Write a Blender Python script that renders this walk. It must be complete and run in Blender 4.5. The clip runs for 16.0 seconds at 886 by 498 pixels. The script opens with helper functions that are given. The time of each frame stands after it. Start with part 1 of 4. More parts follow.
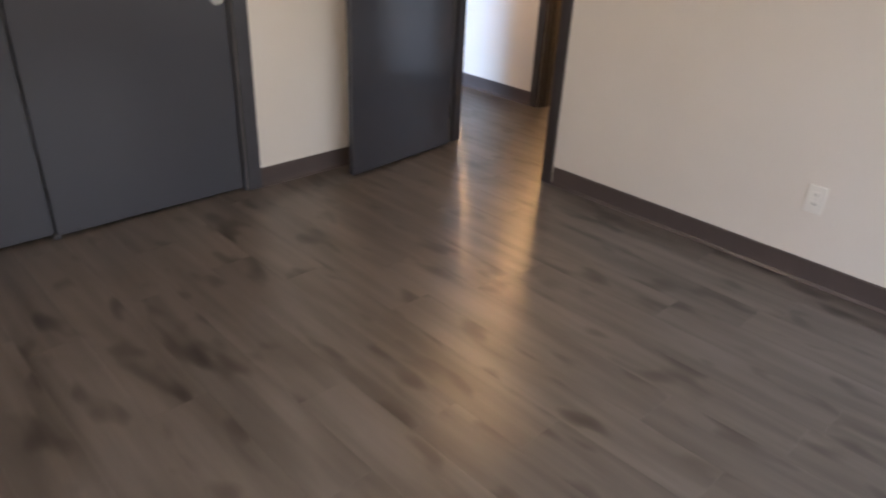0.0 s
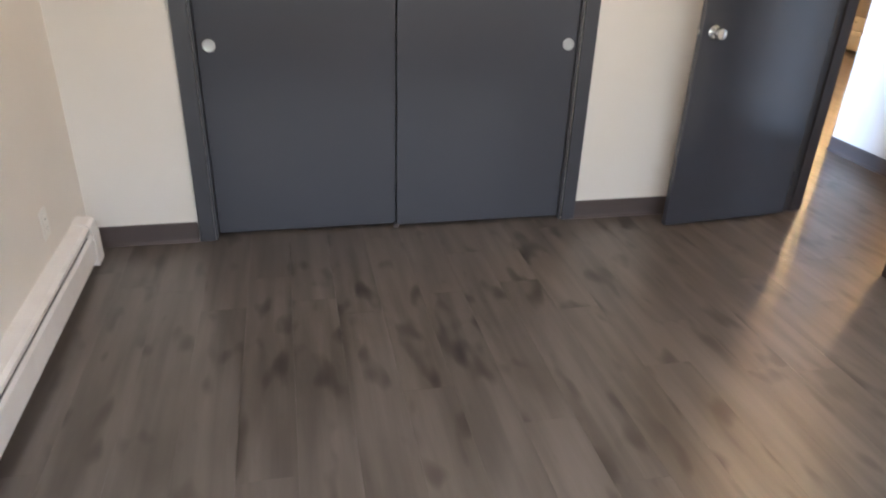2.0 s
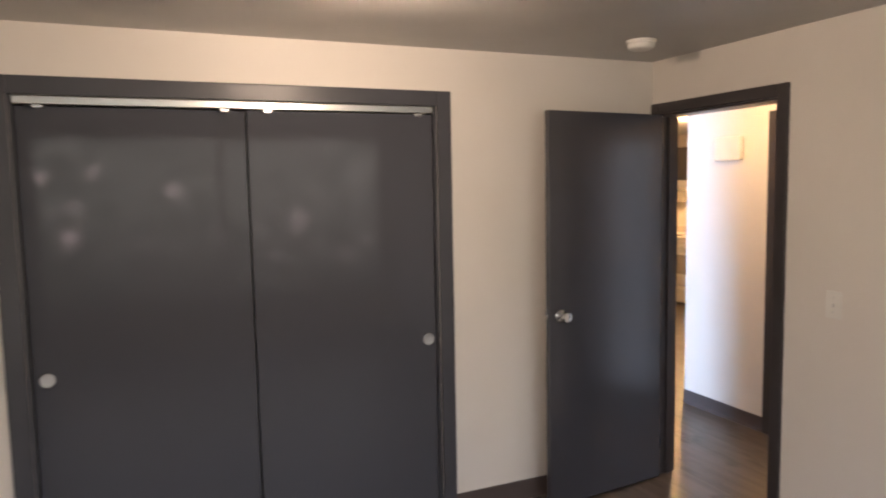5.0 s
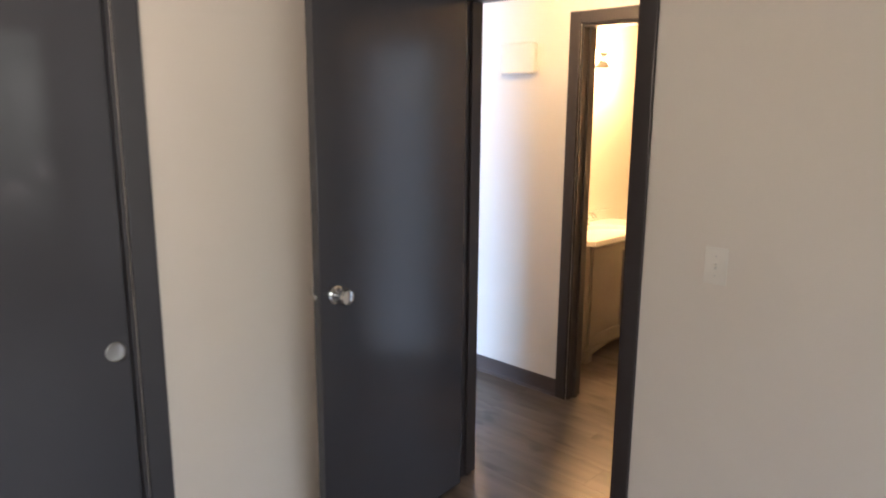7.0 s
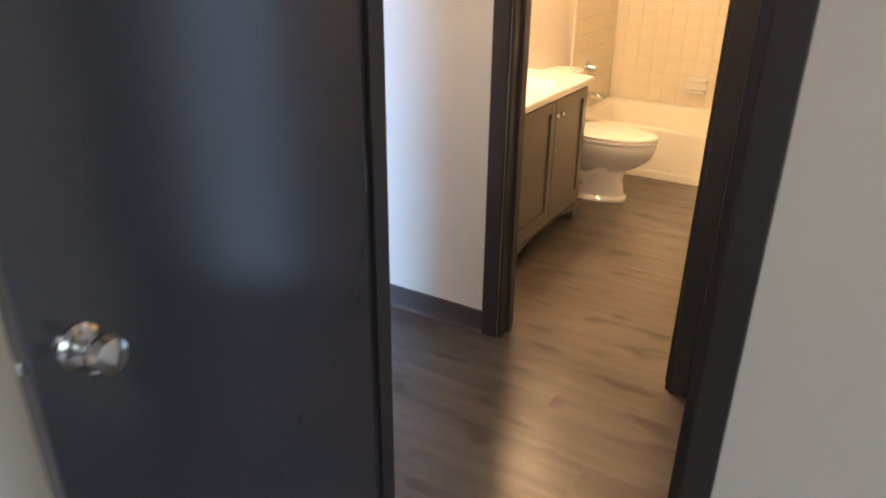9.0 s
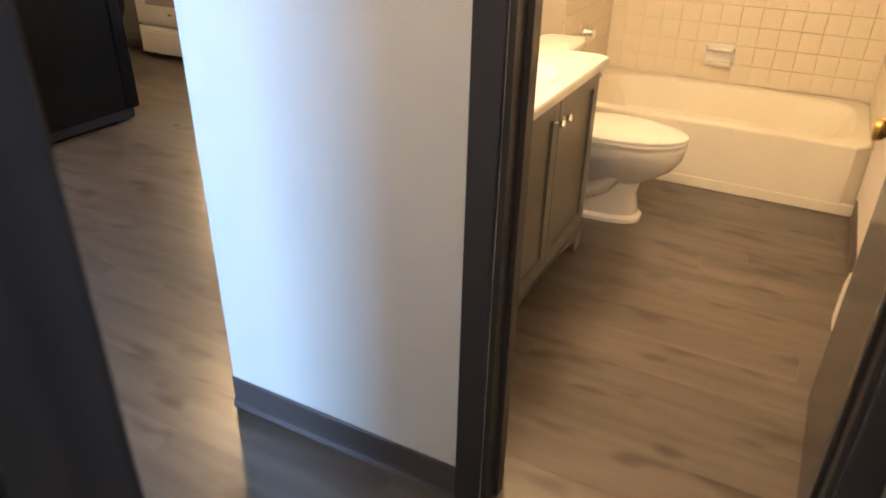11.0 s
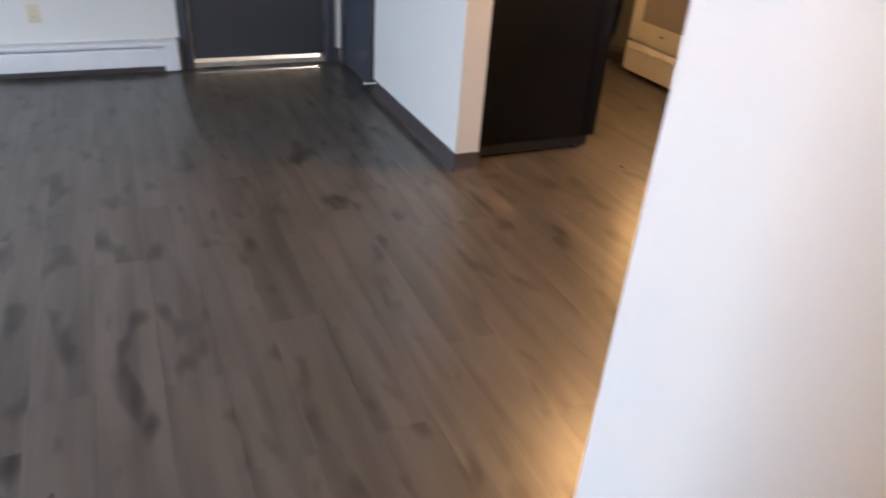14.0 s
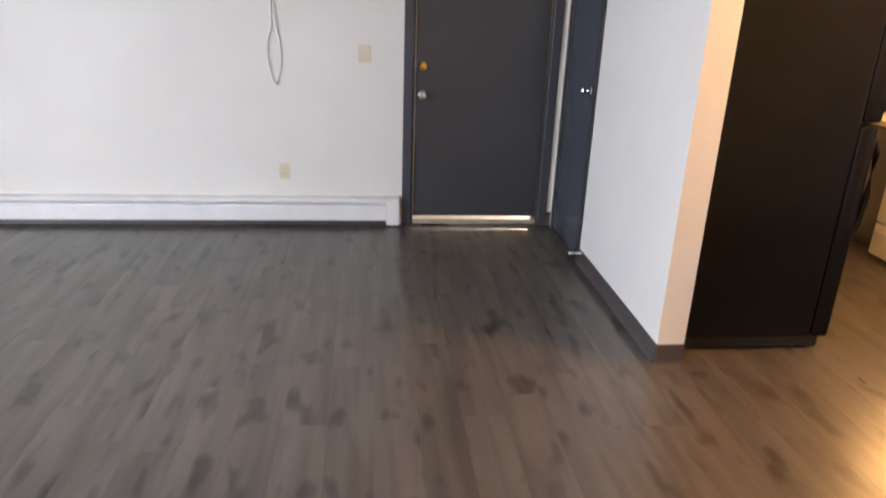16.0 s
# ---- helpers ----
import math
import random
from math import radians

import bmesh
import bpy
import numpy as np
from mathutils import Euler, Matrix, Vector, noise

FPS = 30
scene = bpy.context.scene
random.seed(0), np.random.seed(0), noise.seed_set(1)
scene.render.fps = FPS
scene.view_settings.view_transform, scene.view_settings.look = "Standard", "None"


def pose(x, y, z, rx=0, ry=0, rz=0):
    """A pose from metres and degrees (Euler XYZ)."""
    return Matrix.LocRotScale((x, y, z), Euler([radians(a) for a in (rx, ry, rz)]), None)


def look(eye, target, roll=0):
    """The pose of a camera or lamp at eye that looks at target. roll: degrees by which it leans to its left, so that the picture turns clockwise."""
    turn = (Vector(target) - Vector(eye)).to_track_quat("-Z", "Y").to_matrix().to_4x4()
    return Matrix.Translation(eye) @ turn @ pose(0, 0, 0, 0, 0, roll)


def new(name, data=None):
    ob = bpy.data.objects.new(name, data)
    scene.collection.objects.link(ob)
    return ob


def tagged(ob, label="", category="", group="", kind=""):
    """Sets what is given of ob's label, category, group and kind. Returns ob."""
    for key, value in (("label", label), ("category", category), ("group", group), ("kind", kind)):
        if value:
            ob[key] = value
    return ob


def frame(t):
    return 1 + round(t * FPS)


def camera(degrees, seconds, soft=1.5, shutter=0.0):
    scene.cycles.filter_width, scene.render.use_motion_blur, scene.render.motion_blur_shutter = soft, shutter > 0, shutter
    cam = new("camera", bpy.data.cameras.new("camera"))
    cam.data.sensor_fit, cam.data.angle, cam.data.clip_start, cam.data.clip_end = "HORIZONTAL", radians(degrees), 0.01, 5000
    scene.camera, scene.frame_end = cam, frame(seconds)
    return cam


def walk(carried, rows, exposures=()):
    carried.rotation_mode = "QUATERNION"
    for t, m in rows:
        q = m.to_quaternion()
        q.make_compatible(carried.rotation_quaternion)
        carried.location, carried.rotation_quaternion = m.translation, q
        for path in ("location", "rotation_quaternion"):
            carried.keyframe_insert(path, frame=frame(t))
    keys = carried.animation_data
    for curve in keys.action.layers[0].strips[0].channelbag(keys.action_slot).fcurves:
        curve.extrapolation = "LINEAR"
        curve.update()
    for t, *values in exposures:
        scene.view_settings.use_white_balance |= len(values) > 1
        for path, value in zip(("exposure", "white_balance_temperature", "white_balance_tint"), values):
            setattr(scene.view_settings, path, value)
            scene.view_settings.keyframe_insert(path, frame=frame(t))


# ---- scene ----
cam = camera(65.0, 16.0, soft=1.9, shutter=0.5)
EXPOSURES = [(0.0, 1.05, 6450, 20), (1.5, 1.5, 6000, 16), (3.0, 1.45, 6000, 17), (4.0, 1.15, 6400, 20), (5.0, 0.9, 6700, 23), (7.5, 0.95, 6000, 16), (8.2, 0.92, 5750, 14), (10.5, 0.9, 5350, 10), (11.5, 0.7, 5250, 9), (13.0, 0.52, 5550, 12), (14.0, 0.75, 7000, 19), (16.0, 1.0, 8000, 23)]
PATH = [
    (0, (-2.874, -2.981, 1.411), (-1.625, -1.726, 0.48), 2.8),
    (0.5, (-2.898, -2.963, 1.399), (-1.832, -1.563, 0.449), 3.5),
    (1, (-2.899, -3.013, 1.462), (-2.076, -1.474, 0.484), 3.3),
    (1.5, (-2.804, -3.132, 1.513), (-2.237, -1.479, 0.541), 2.8),
    (2, (-2.692, -3.209, 1.533), (-2.291, -1.471, 0.629), 2.1),
    (2.5, (-2.671, -3.243, 1.583), (-2.336, -1.438, 0.789), 1.7),
    (3, (-2.679, -3.265, 1.626), (-2.334, -1.408, 0.97), 1.4),
    (3.5, (-2.684, -3.286, 1.668), (-2.29, -1.394, 1.154), 0.7),
    (4, (-2.685, -3.302, 1.701), (-2.21, -1.396, 1.327), 0.0),
    (4.3, (-2.703, -3.289, 1.697), (-2.146, -1.39, 1.411), -0.3),
    (4.5, (-2.7, -3.25, 1.699), (-2.088, -1.363, 1.449), -0.7),
    (5, (-2.64, -3.131, 1.68), (-1.85, -1.303, 1.495), -1.1),
    (7.5, (-1.88, -1.711, 1.556), (-0.395, -0.461, 1.076), 0.7),
    (8, (-1.661, -1.47, 1.494), (-0.136, -0.317, 0.907), 0.7),
    (8.2, (-1.569, -1.346, 1.496), (-0.029, -0.243, 0.853), 0.6),
    (10.3, (-0.413, -0.588, 1.454), (1.149, 0.23, 0.512), 1.1),
    (10.5, (-0.314, -0.518, 1.43), (1.248, 0.299, 0.484), 1.0),
    (11, (-0.07, -0.386, 1.405), (1.489, 0.423, 0.448), 1.2),
    (11.5, (0.076, -0.282, 1.397), (1.619, 0.548, 0.433), 1.6),
    (12, (0.208, -0.172, 1.387), (1.713, 0.709, 0.407), 2.2),
    (12.5, (0.269, -0.011, 1.392), (1.7, 0.989, 0.416), 3.0),
    (13, (0.287, 0.077, 1.398), (1.569, 1.248, 0.405), 4.4),
    (13.5, (0.326, 0.086, 1.456), (1.367, 1.462, 0.444), 4.4),
    (14, (0.402, 0.171, 1.486), (1.152, 1.724, 0.473), 4.3),
    (14.5, (0.422, 0.355, 1.496), (0.95, 2.012, 0.508), 4.3),
    (15, (0.444, 0.442, 1.503), (0.81, 2.173, 0.57), 3.7),
    (15.5, (0.522, 0.409, 1.586), (0.778, 2.204, 0.742), 2.7),
    (16, (0.526, 0.349, 1.638), (0.733, 2.212, 0.939), 2.2),
]
walk(cam, [(t, look(eye, target, roll)) for t, eye, target, roll in PATH], exposures=EXPOSURES)

# ---- world and light ----
world = bpy.data.worlds.new("world")
scene.world = world
world.use_nodes = True
wn = world.node_tree
sky = wn.nodes.new("ShaderNodeTexSky")
sky.sky_type, sky.sun_disc = 'NISHITA', False
sky.sun_elevation, sky.sun_rotation = radians(17), radians(17)
wn.links.new(sky.outputs[0], wn.nodes["Background"].inputs[0])
wn.nodes["Background"].inputs[1].default_value = 0.06
sun = new("sun", bpy.data.lights.new("sun", 'SUN'))
sun.data.energy, sun.data.angle, sun.data.color = 1.1, radians(0.5), (1, 0.95, 0.88)
sun.matrix_world = look((1.9, 8.2, 0.98), (0.95, 5.2, 0))


def area_lamp(name, m, w, h, watts, colour):
    ob = new(name, bpy.data.lights.new(name, 'AREA'))
    ob.data.shape, ob.data.size, ob.data.size_y = 'RECTANGLE', w, h
    ob.data.energy, ob.data.color = watts, colour
    ob.matrix_world = m
    return ob


def bulb_lamp(name, x, y, z, watts, colour, r=0.04):
    ob = new(name, bpy.data.lights.new(name, 'POINT'))
    ob.data.energy, ob.data.color, ob.data.shadow_soft_size = watts, colour, r
    ob.location = (x, y, z)
    return ob


WARM = (1.0, 0.60, 0.24)
# sky light through the living room's west window and the hall's side opening
area_lamp("living_window_light", look((-3.60, 1.5, 1.05), (0, 1.4, 0.25)), 1.4, 1.9, 160, (0.50, 0.72, 1.0))
# assumed daylit room beside the hall, unseen; added for the bedroom door's sheen
area_lamp("hall_side_daylight", look((1.10, -1.25, 1.02), (0.0, -0.7, 1.02)), 0.40, 1.94, 1.15, (0.60, 0.79, 1.0))
bulb_lamp("bedroom_ceiling_light", -1.92, -1.10, 2.265, 23, (1.0, 0.80, 0.57), 0.06)
bulb_lamp("kitchen_bulb_light", 2.88, 2.72, 2.17, 52, WARM, 0.09)
bulb_lamp("range_hood_light", 4.26, 4.18, 1.50, 20, WARM, 0.04)
bulb_lamp("hall_ceiling_light", 0.52, -0.04, 2.24, 15, (1.0, 0.66, 0.32), 0.07)
for bx in (1.85, 2.09, 2.33):
    bulb_lamp("vanity_bulb_light", bx, 0.60, 1.96, 20, (1.0, 0.58, 0.24), 0.06)


# ---- materials ----
def material(name, colour, rough=0.5, metal=0.0, spec=0.5, dark=None, scale=4.0, grain=120.0, bump=0.05, amount=0.35, rvar=0.12):
    """Painted, plastic or metal surface: broad stains and fine grain in colour, roughness and relief."""
    m = bpy.data.materials.new(name)
    m.use_nodes = True
    n, l = m.node_tree.nodes, m.node_tree.links
    b = n["Principled BSDF"]
    b.inputs["Metallic"].default_value = metal
    b.inputs["Specular IOR Level"].default_value = spec
    tc = n.new("ShaderNodeTexCoord")
    big, fine = n.new("ShaderNodeTexNoise"), n.new("ShaderNodeTexNoise")
    for t, s, d in ((big, scale, 4), (fine, grain, 2)):
        t.inputs["Scale"].default_value, t.inputs["Detail"].default_value = s, d
        l.new(tc.outputs["Object"], t.inputs["Vector"])
    mix = n.new("ShaderNodeMix")
    mix.data_type = 'RGBA'
    mix.inputs[6].default_value = (*colour, 1)
    mix.inputs[7].default_value = (*(dark or [c * 0.82 for c in colour]), 1)
    mr = n.new("ShaderNodeMapRange")
    mr.inputs[1].default_value, mr.inputs[2].default_value, mr.inputs[4].default_value = 0.35, 0.75, amount * 2
    l.new(big.outputs[0], mr.inputs[0])
    l.new(mr.outputs[0], mix.inputs[0])
    l.new(mix.outputs[2], b.inputs["Base Color"])
    rr = n.new("ShaderNodeMapRange")
    rr.inputs[3].default_value, rr.inputs[4].default_value = max(0.02, rough - rvar / 2), rough + rvar / 2
    l.new(big.outputs[0], rr.inputs[0])
    l.new(rr.outputs[0], b.inputs["Roughness"])
    if bump:
        bp = n.new("ShaderNodeBump")
        bp.inputs["Strength"].default_value, bp.inputs["Distance"].default_value = bump, 0.004
        l.new(fine.outputs[0], bp.inputs["Height"])
        l.new(bp.outputs[0], b.inputs["Normal"])
    return m


def plank_material():
    """Grey-brown vinyl plank: long grain, dark knots and cathedral smudges, each plank its own shift."""
    m = bpy.data.materials.new("vinyl_plank")
    m.use_nodes = True
    n, l = m.node_tree.nodes, m.node_tree.links
    b = n["Principled BSDF"]
    tc, oi = n.new("ShaderNodeTexCoord"), n.new("ShaderNodeObjectInfo")
    sc = n.new("ShaderNodeVectorMath")
    sc.operation = 'SCALE'
    sc.inputs[0].default_value = (37, 91, 13)
    l.new(oi.outputs["Random"], sc.inputs["Scale"])
    ad = n.new("ShaderNodeVectorMath")
    l.new(tc.outputs["Object"], ad.inputs[0])
    l.new(sc.outputs[0], ad.inputs[1])

    def tex(scale_xyz, s, detail, distort=0.0, kind="ShaderNodeTexNoise"):
        mp = n.new("ShaderNodeMapping")
        mp.inputs["Scale"].default_value = scale_xyz
        l.new(ad.outputs[0], mp.inputs[0])
        t = n.new(kind)
        t.inputs["Scale"].default_value = s
        if kind == "ShaderNodeTexNoise":
            t.inputs["Detail"].default_value, t.inputs["Distortion"].default_value = detail, distort
        l.new(mp.outputs[0], t.inputs["Vector"])
        return t

    def ramp(src, stops):
        r = n.new("ShaderNodeValToRGB")
        e = r.color_ramp.elements
        for i, (p, c) in enumerate(stops):
            k = e[i] if i < 2 else e.new(p)
            k.position, k.color = p, (*c, 1)
        l.new(src, r.inputs[0])
        return r

    def mixed(kind, fac, a, c):
        x = n.new("ShaderNodeMix")
        x.data_type, x.blend_type = 'RGBA', kind
        x.inputs[0].default_value = fac
        l.new(a, x.inputs[6])
        l.new(c, x.inputs[7])
        return x.outputs[2]

    tone = ramp(tex((7, 1.3, 1), 1.0, 3, 0.8).outputs[0], [(0.3, (0.094, 0.079, 0.067)), (0.7, (0.142, 0.123, 0.107))])
    grain = ramp(tex((60, 2.2, 1), 1.4, 5, 0.8).outputs[0], [(0.3, (0.91, 0.905, 0.90)), (0.65, (1, 1, 1))])
    knots = ramp(tex((11, 4.2, 1), 1.0, 1.0, 0.15).outputs[0], [(0.20, (0.18, 0.16, 0.15)), (0.42, (1, 1, 1)), (0.32, (0.53, 0.51, 0.50))])
    strips = ramp(tex((15, 1.1, 1), 1.0, 1, 0.2).outputs[0], [(0.34, (0.74, 0.735, 0.73)), (0.62, (1.08, 1.08, 1.08))])
    each = ramp(oi.outputs["Random"], [(0.0, (0.94, 0.94, 0.95)), (1.0, (1.04, 1.03, 1.02))])
    c = mixed('MULTIPLY', 1.0, tone.outputs[0], grain.outputs[0])
    c = mixed('MULTIPLY', 1.0, c, strips.outputs[0])
    c = mixed('MULTIPLY', 0.95, c, knots.outputs[0])
    c = mixed('MULTIPLY', 1.0, c, each.outputs[0])
    l.new(c, b.inputs["Base Color"])
    rr = n.new("ShaderNodeMapRange")
    rr.inputs[3].default_value, rr.inputs[4].default_value = 0.24, 0.40
    l.new(tex((5, 2, 1), 2.0, 3).outputs[0], rr.inputs[0])
    l.new(rr.outputs[0], b.inputs["Roughness"])
    b.inputs["Specular IOR Level"].default_value = 0.8
    bp = n.new("ShaderNodeBump")
    bp.inputs["Strength"].default_value, bp.inputs["Distance"].default_value = 0.22, 0.002
    l.new(tex((24, 5, 1), 2.0, 4, 0.5).outputs[0], bp.inputs["Height"])
    l.new(bp.outputs[0], b.inputs["Normal"])
    return m


def glow(name, colour, strength):
    m = bpy.data.materials.new(name)
    m.use_nodes = True
    b = m.node_tree.nodes["Principled BSDF"]
    b.inputs["Base Color"].default_value = (0.9, 0.88, 0.8, 1)
    b.inputs["Emission Color"].default_value = (*colour, 1)
    b.inputs["Emission Strength"].default_value = strength
    return m


PAINT = material("off_white_wall_paint", (0.74, 0.70, 0.645), 0.55, spec=0.35, dark=(0.70, 0.655, 0.60), scale=1.6, grain=170, bump=0.12, amount=0.5)
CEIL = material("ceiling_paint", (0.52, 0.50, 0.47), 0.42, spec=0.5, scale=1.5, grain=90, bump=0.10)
SLATE = material("slate_grey_paint", (0.066, 0.070, 0.083), 0.06, spec=0.2, dark=(0.069, 0.073, 0.087), scale=2.2, grain=60, bump=0.04, rvar=0.04)
SATIN = material("slate_satin_door_paint", (0.044, 0.046, 0.057), 0.20, spec=0.85, scale=2.2, grain=60, bump=0.04, rvar=0.06)
ENTRY = material("charcoal_entry_door_paint", (0.056, 0.055, 0.058), 0.30, spec=0.4, scale=2.2, grain=60, bump=0.04, rvar=0.06)
TRIM = material("slate_trim_paint", (0.060, 0.062, 0.073), 0.36, spec=0.4, scale=5, grain=80, bump=0.06)
FRAME = material("charcoal_brown_casing_paint", (0.046, 0.040, 0.041), 0.36, spec=0.4, scale=5, grain=80, bump=0.06)
COVE = material("dark_brown_vinyl_base", (0.082, 0.064, 0.061), 0.40, scale=6, grain=90, bump=0.06)
FLOOR = plank_material()
SUB = material("dark_subfloor", (0.03, 0.026, 0.023), 0.8)
HEAT = material("white_enamel", (0.78, 0.76, 0.74), 0.38, dark=(0.66, 0.63, 0.6), scale=7)
FIN = material("dark_fins", (0.05, 0.05, 0.05), 0.6, metal=0.3)
CHROME = material("chrome", (0.78, 0.78, 0.77), 0.14, metal=1.0, bump=0)
STEEL = material("brushed_aluminium", (0.62, 0.62, 0.61), 0.3, metal=1.0, grain=200)
BRASS = material("polished_brass", (0.80, 0.55, 0.16), 0.22, metal=1.0, bump=0)
PLASTIC = material("white_plastic", (0.80, 0.78, 0.73), 0.35, bump=0.01)
ALMOND = material("almond_plastic", (0.70, 0.59, 0.42), 0.4, bump=0.01)
BLACK = material("black_appliance_enamel", (0.005, 0.005, 0.006), 0.19, spec=0.22, scale=5, grain=220, bump=0.04, rvar=0.08)
RUBBER = material("black_rubber", (0.012, 0.012, 0.012), 0.6)
STOVE = material("white_stove_enamel", (0.80, 0.78, 0.72), 0.22, bump=0.0)
OVENGLASS = material("grey_oven_glass", (0.36, 0.33, 0.30), 0.16, bump=0)
CERAMIC = material("white_porcelain", (0.82, 0.80, 0.75), 0.12, spec=0.6, bump=0, rvar=0.04)
TUB = material("white_tub_enamel", (0.80, 0.77, 0.66), 0.32, spec=0.45, dark=(0.74, 0.71, 0.60), bump=0)
TILE = material("white_wall_tile", (0.76, 0.70, 0.57), 0.2, spec=0.5, dark=(0.71, 0.645, 0.51), bump=0.02)
GROUT = material("tile_grout", (0.80, 0.74, 0.61), 0.8)
VANITY = material("taupe_grey_cabinet_paint", (0.165, 0.150, 0.132), 0.42, scale=4, grain=90, bump=0.05)
MARBLE = material("white_cultured_marble", (0.84, 0.82, 0.77), 0.15, spec=0.6, bump=0)
CAB = material("dark_grey_cabinet_paint", (0.085, 0.082, 0.082), 0.42, scale=4, grain=90, bump=0.05)
COUNTER = material("light_laminate_counter", (0.62, 0.58, 0.52), 0.3, grain=300)
WOODSILL = material("worn_light_threshold", (0.44, 0.37, 0.28), 0.5, dark=(0.28, 0.22, 0.16), scale=14)
BULB = glow("lit_bulb_glass", (1.0, 0.72, 0.38), 14)
SHADE = glow("lit_frosted_shade", (1.0, 0.87, 0.74), 4)
HALLSHADE = glow("lit_warm_shade", (1.0, 0.66, 0.32), 5)
GLASS = bpy.data.materials.new("window_glass")
GLASS.use_nodes = True
GLASS.node_tree.nodes["Principled BSDF"].inputs["Transmission Weight"].default_value = 1.0
GLASS.node_tree.nodes["Principled BSDF"].inputs["Roughness"].default_value = 0.0


# ---- building helpers ----
def box(bm, x0, x1, y0, y1, z0, z1, bevel=0.0, seg=2):
    r = bmesh.ops.create_cube(bm, size=1)
    vs = r["verts"]
    for v in vs:
        v.co = Vector((x0 + (v.co.x + .5) * (x1 - x0), y0 + (v.co.y + .5) * (y1 - y0), z0 + (v.co.z + .5) * (z1 - z0)))
    if bevel:
        es = list({e for v in vs for e in v.link_edges})
        bmesh.ops.bevel(bm, geom=es, offset=bevel, segments=seg, affect='EDGES', profile=0.5)
    return bm


def B(*a, **k):
    return box(bmesh.new(), *a, **k)


def lathe(bm, profile, m=None, seg=28):
    """A turned shape from (radius, height) pairs about z, moved by m."""
    m = m or Matrix.Identity(4)
    rings = []
    for r, h in profile:
        rings.append([bm.verts.new(m @ Vector((r * math.cos(2 * math.pi * i / seg), r * math.sin(2 * math.pi * i / seg), h))) for i in range(seg)])
    for a, b2 in zip(rings, rings[1:]):
        for i in range(seg):
            bm.faces.new((a[i], a[(i + 1) % seg], b2[(i + 1) % seg], b2[i]))
    for ring in (rings[0], rings[-1]):
        bm.faces.new(ring)
    bmesh.ops.recalc_face_normals(bm, faces=bm.faces)
    return bm


def loft(bm, rings):
    """Skin closed rings of equal length, capped at both ends."""
    vs = [[bm.verts.new(p) for p in r] for r in rings]
    k = len(vs[0])
    for a, b2 in zip(vs, vs[1:]):
        for i in range(k):
            bm.faces.new((a[i], a[(i + 1) % k], b2[(i + 1) % k], b2[i]))
    bm.faces.new(vs[0]), bm.faces.new(vs[-1])
    bmesh.ops.recalc_face_normals(bm, faces=bm.faces)
    return bm


def oval(cx, cy, z, rx, ry, k=36, front=0.0, power=2.0):
    """A closed ring; front stretches its -y half, a power over 2 squares it."""
    out = []
    for i in range(k):
        a = 2 * math.pi * i / k
        c, s = math.cos(a), math.sin(a)
        x = rx * math.copysign(abs(c) ** (2 / power), c)
        y = ry * math.copysign(abs(s) ** (2 / power), s)
        out.append((cx + x, cy + (y * (1 + front) if y < 0 else y), z))
    return out


def tube(bm, pts, r, seg=20):
    rings = []
    pts = [Vector(p) for p in pts]
    for i, p in enumerate(pts):
        d = (pts[min(i + 1, len(pts) - 1)] - pts[max(i - 1, 0)]).normalized()
        q = d.to_track_quat('Z', 'Y').to_matrix()
        rings.append([p + q @ Vector((r * math.cos(2 * math.pi * j / seg), r * math.sin(2 * math.pi * j / seg), 0)) for j in range(seg)])
    return loft(bm, rings)


def mesh_of(name, bm, mat, smooth=True):
    me = bpy.data.meshes.new(name)
    bm.to_mesh(me)
    bm.free()
    me.materials.append(mat)
    if smooth:
        me.shade_smooth()
        me.set_sharp_from_angle(angle=radians(20))
    return me


def thing(name, x, y, z, label, category, group="", kind=""):
    ob = new(name)
    ob.location = (x, y, z)
    ob.empty_display_size = 0.1
    return tagged(ob, label, category, group, kind)


def origin(ob):
    p = Vector(ob.location)
    while ob.parent:
        ob = ob.parent
        p += ob.location
    return p


def part(name, bm, mat, parent, label=""):
    """Links a bmesh in world coordinates as one mesh under a thing or part."""
    bmesh.ops.translate(bm, verts=bm.verts, vec=-origin(parent))
    ob = new(name, mesh_of(name, bm, mat))
    ob.parent = parent
    return tagged(ob, label)


def structure(name, bm, mat, label, category):
    ob = new(name, mesh_of(name, bm, mat, smooth=False))
    return tagged(ob, label, category, kind="structure")


def solid(name, bm, mat, label, category, group=""):
    return tagged(new(name, mesh_of(name, bm, mat)), label, category, group)


def wall_x(x0, x1, y0, y1, z1, holes=()):
    """A wall between x0 and x1 thick, running along y, with holes (y0, y1, z0, z1)."""
    bm, y = bmesh.new(), y0
    for a, b2, c, d in sorted(holes):
        box(bm, x0, x1, y, a, -0.02, z1)
        if c > 0:
            box(bm, x0, x1, a, b2, -0.02, c)
        box(bm, x0, x1, a, b2, d, z1)
        y = b2
    box(bm, x0, x1, y, y1, -0.02, z1)
    return bm


def wall_y(y0, y1, x0, x1, z1, holes=()):
    """A wall between y0 and y1 thick, running along x, with holes (x0, x1, z0, z1)."""
    bm, x = bmesh.new(), x0
    for a, b2, c, d in sorted(holes):
        box(bm, x, a, y0, y1, -0.02, z1)
        if c > 0:
            box(bm, a, b2, y0, y1, -0.02, c)
        box(bm, a, b2, y0, y1, d, z1)
        x = b2
    box(bm, x, x1, y0, y1, -0.02, z1)
    return bm


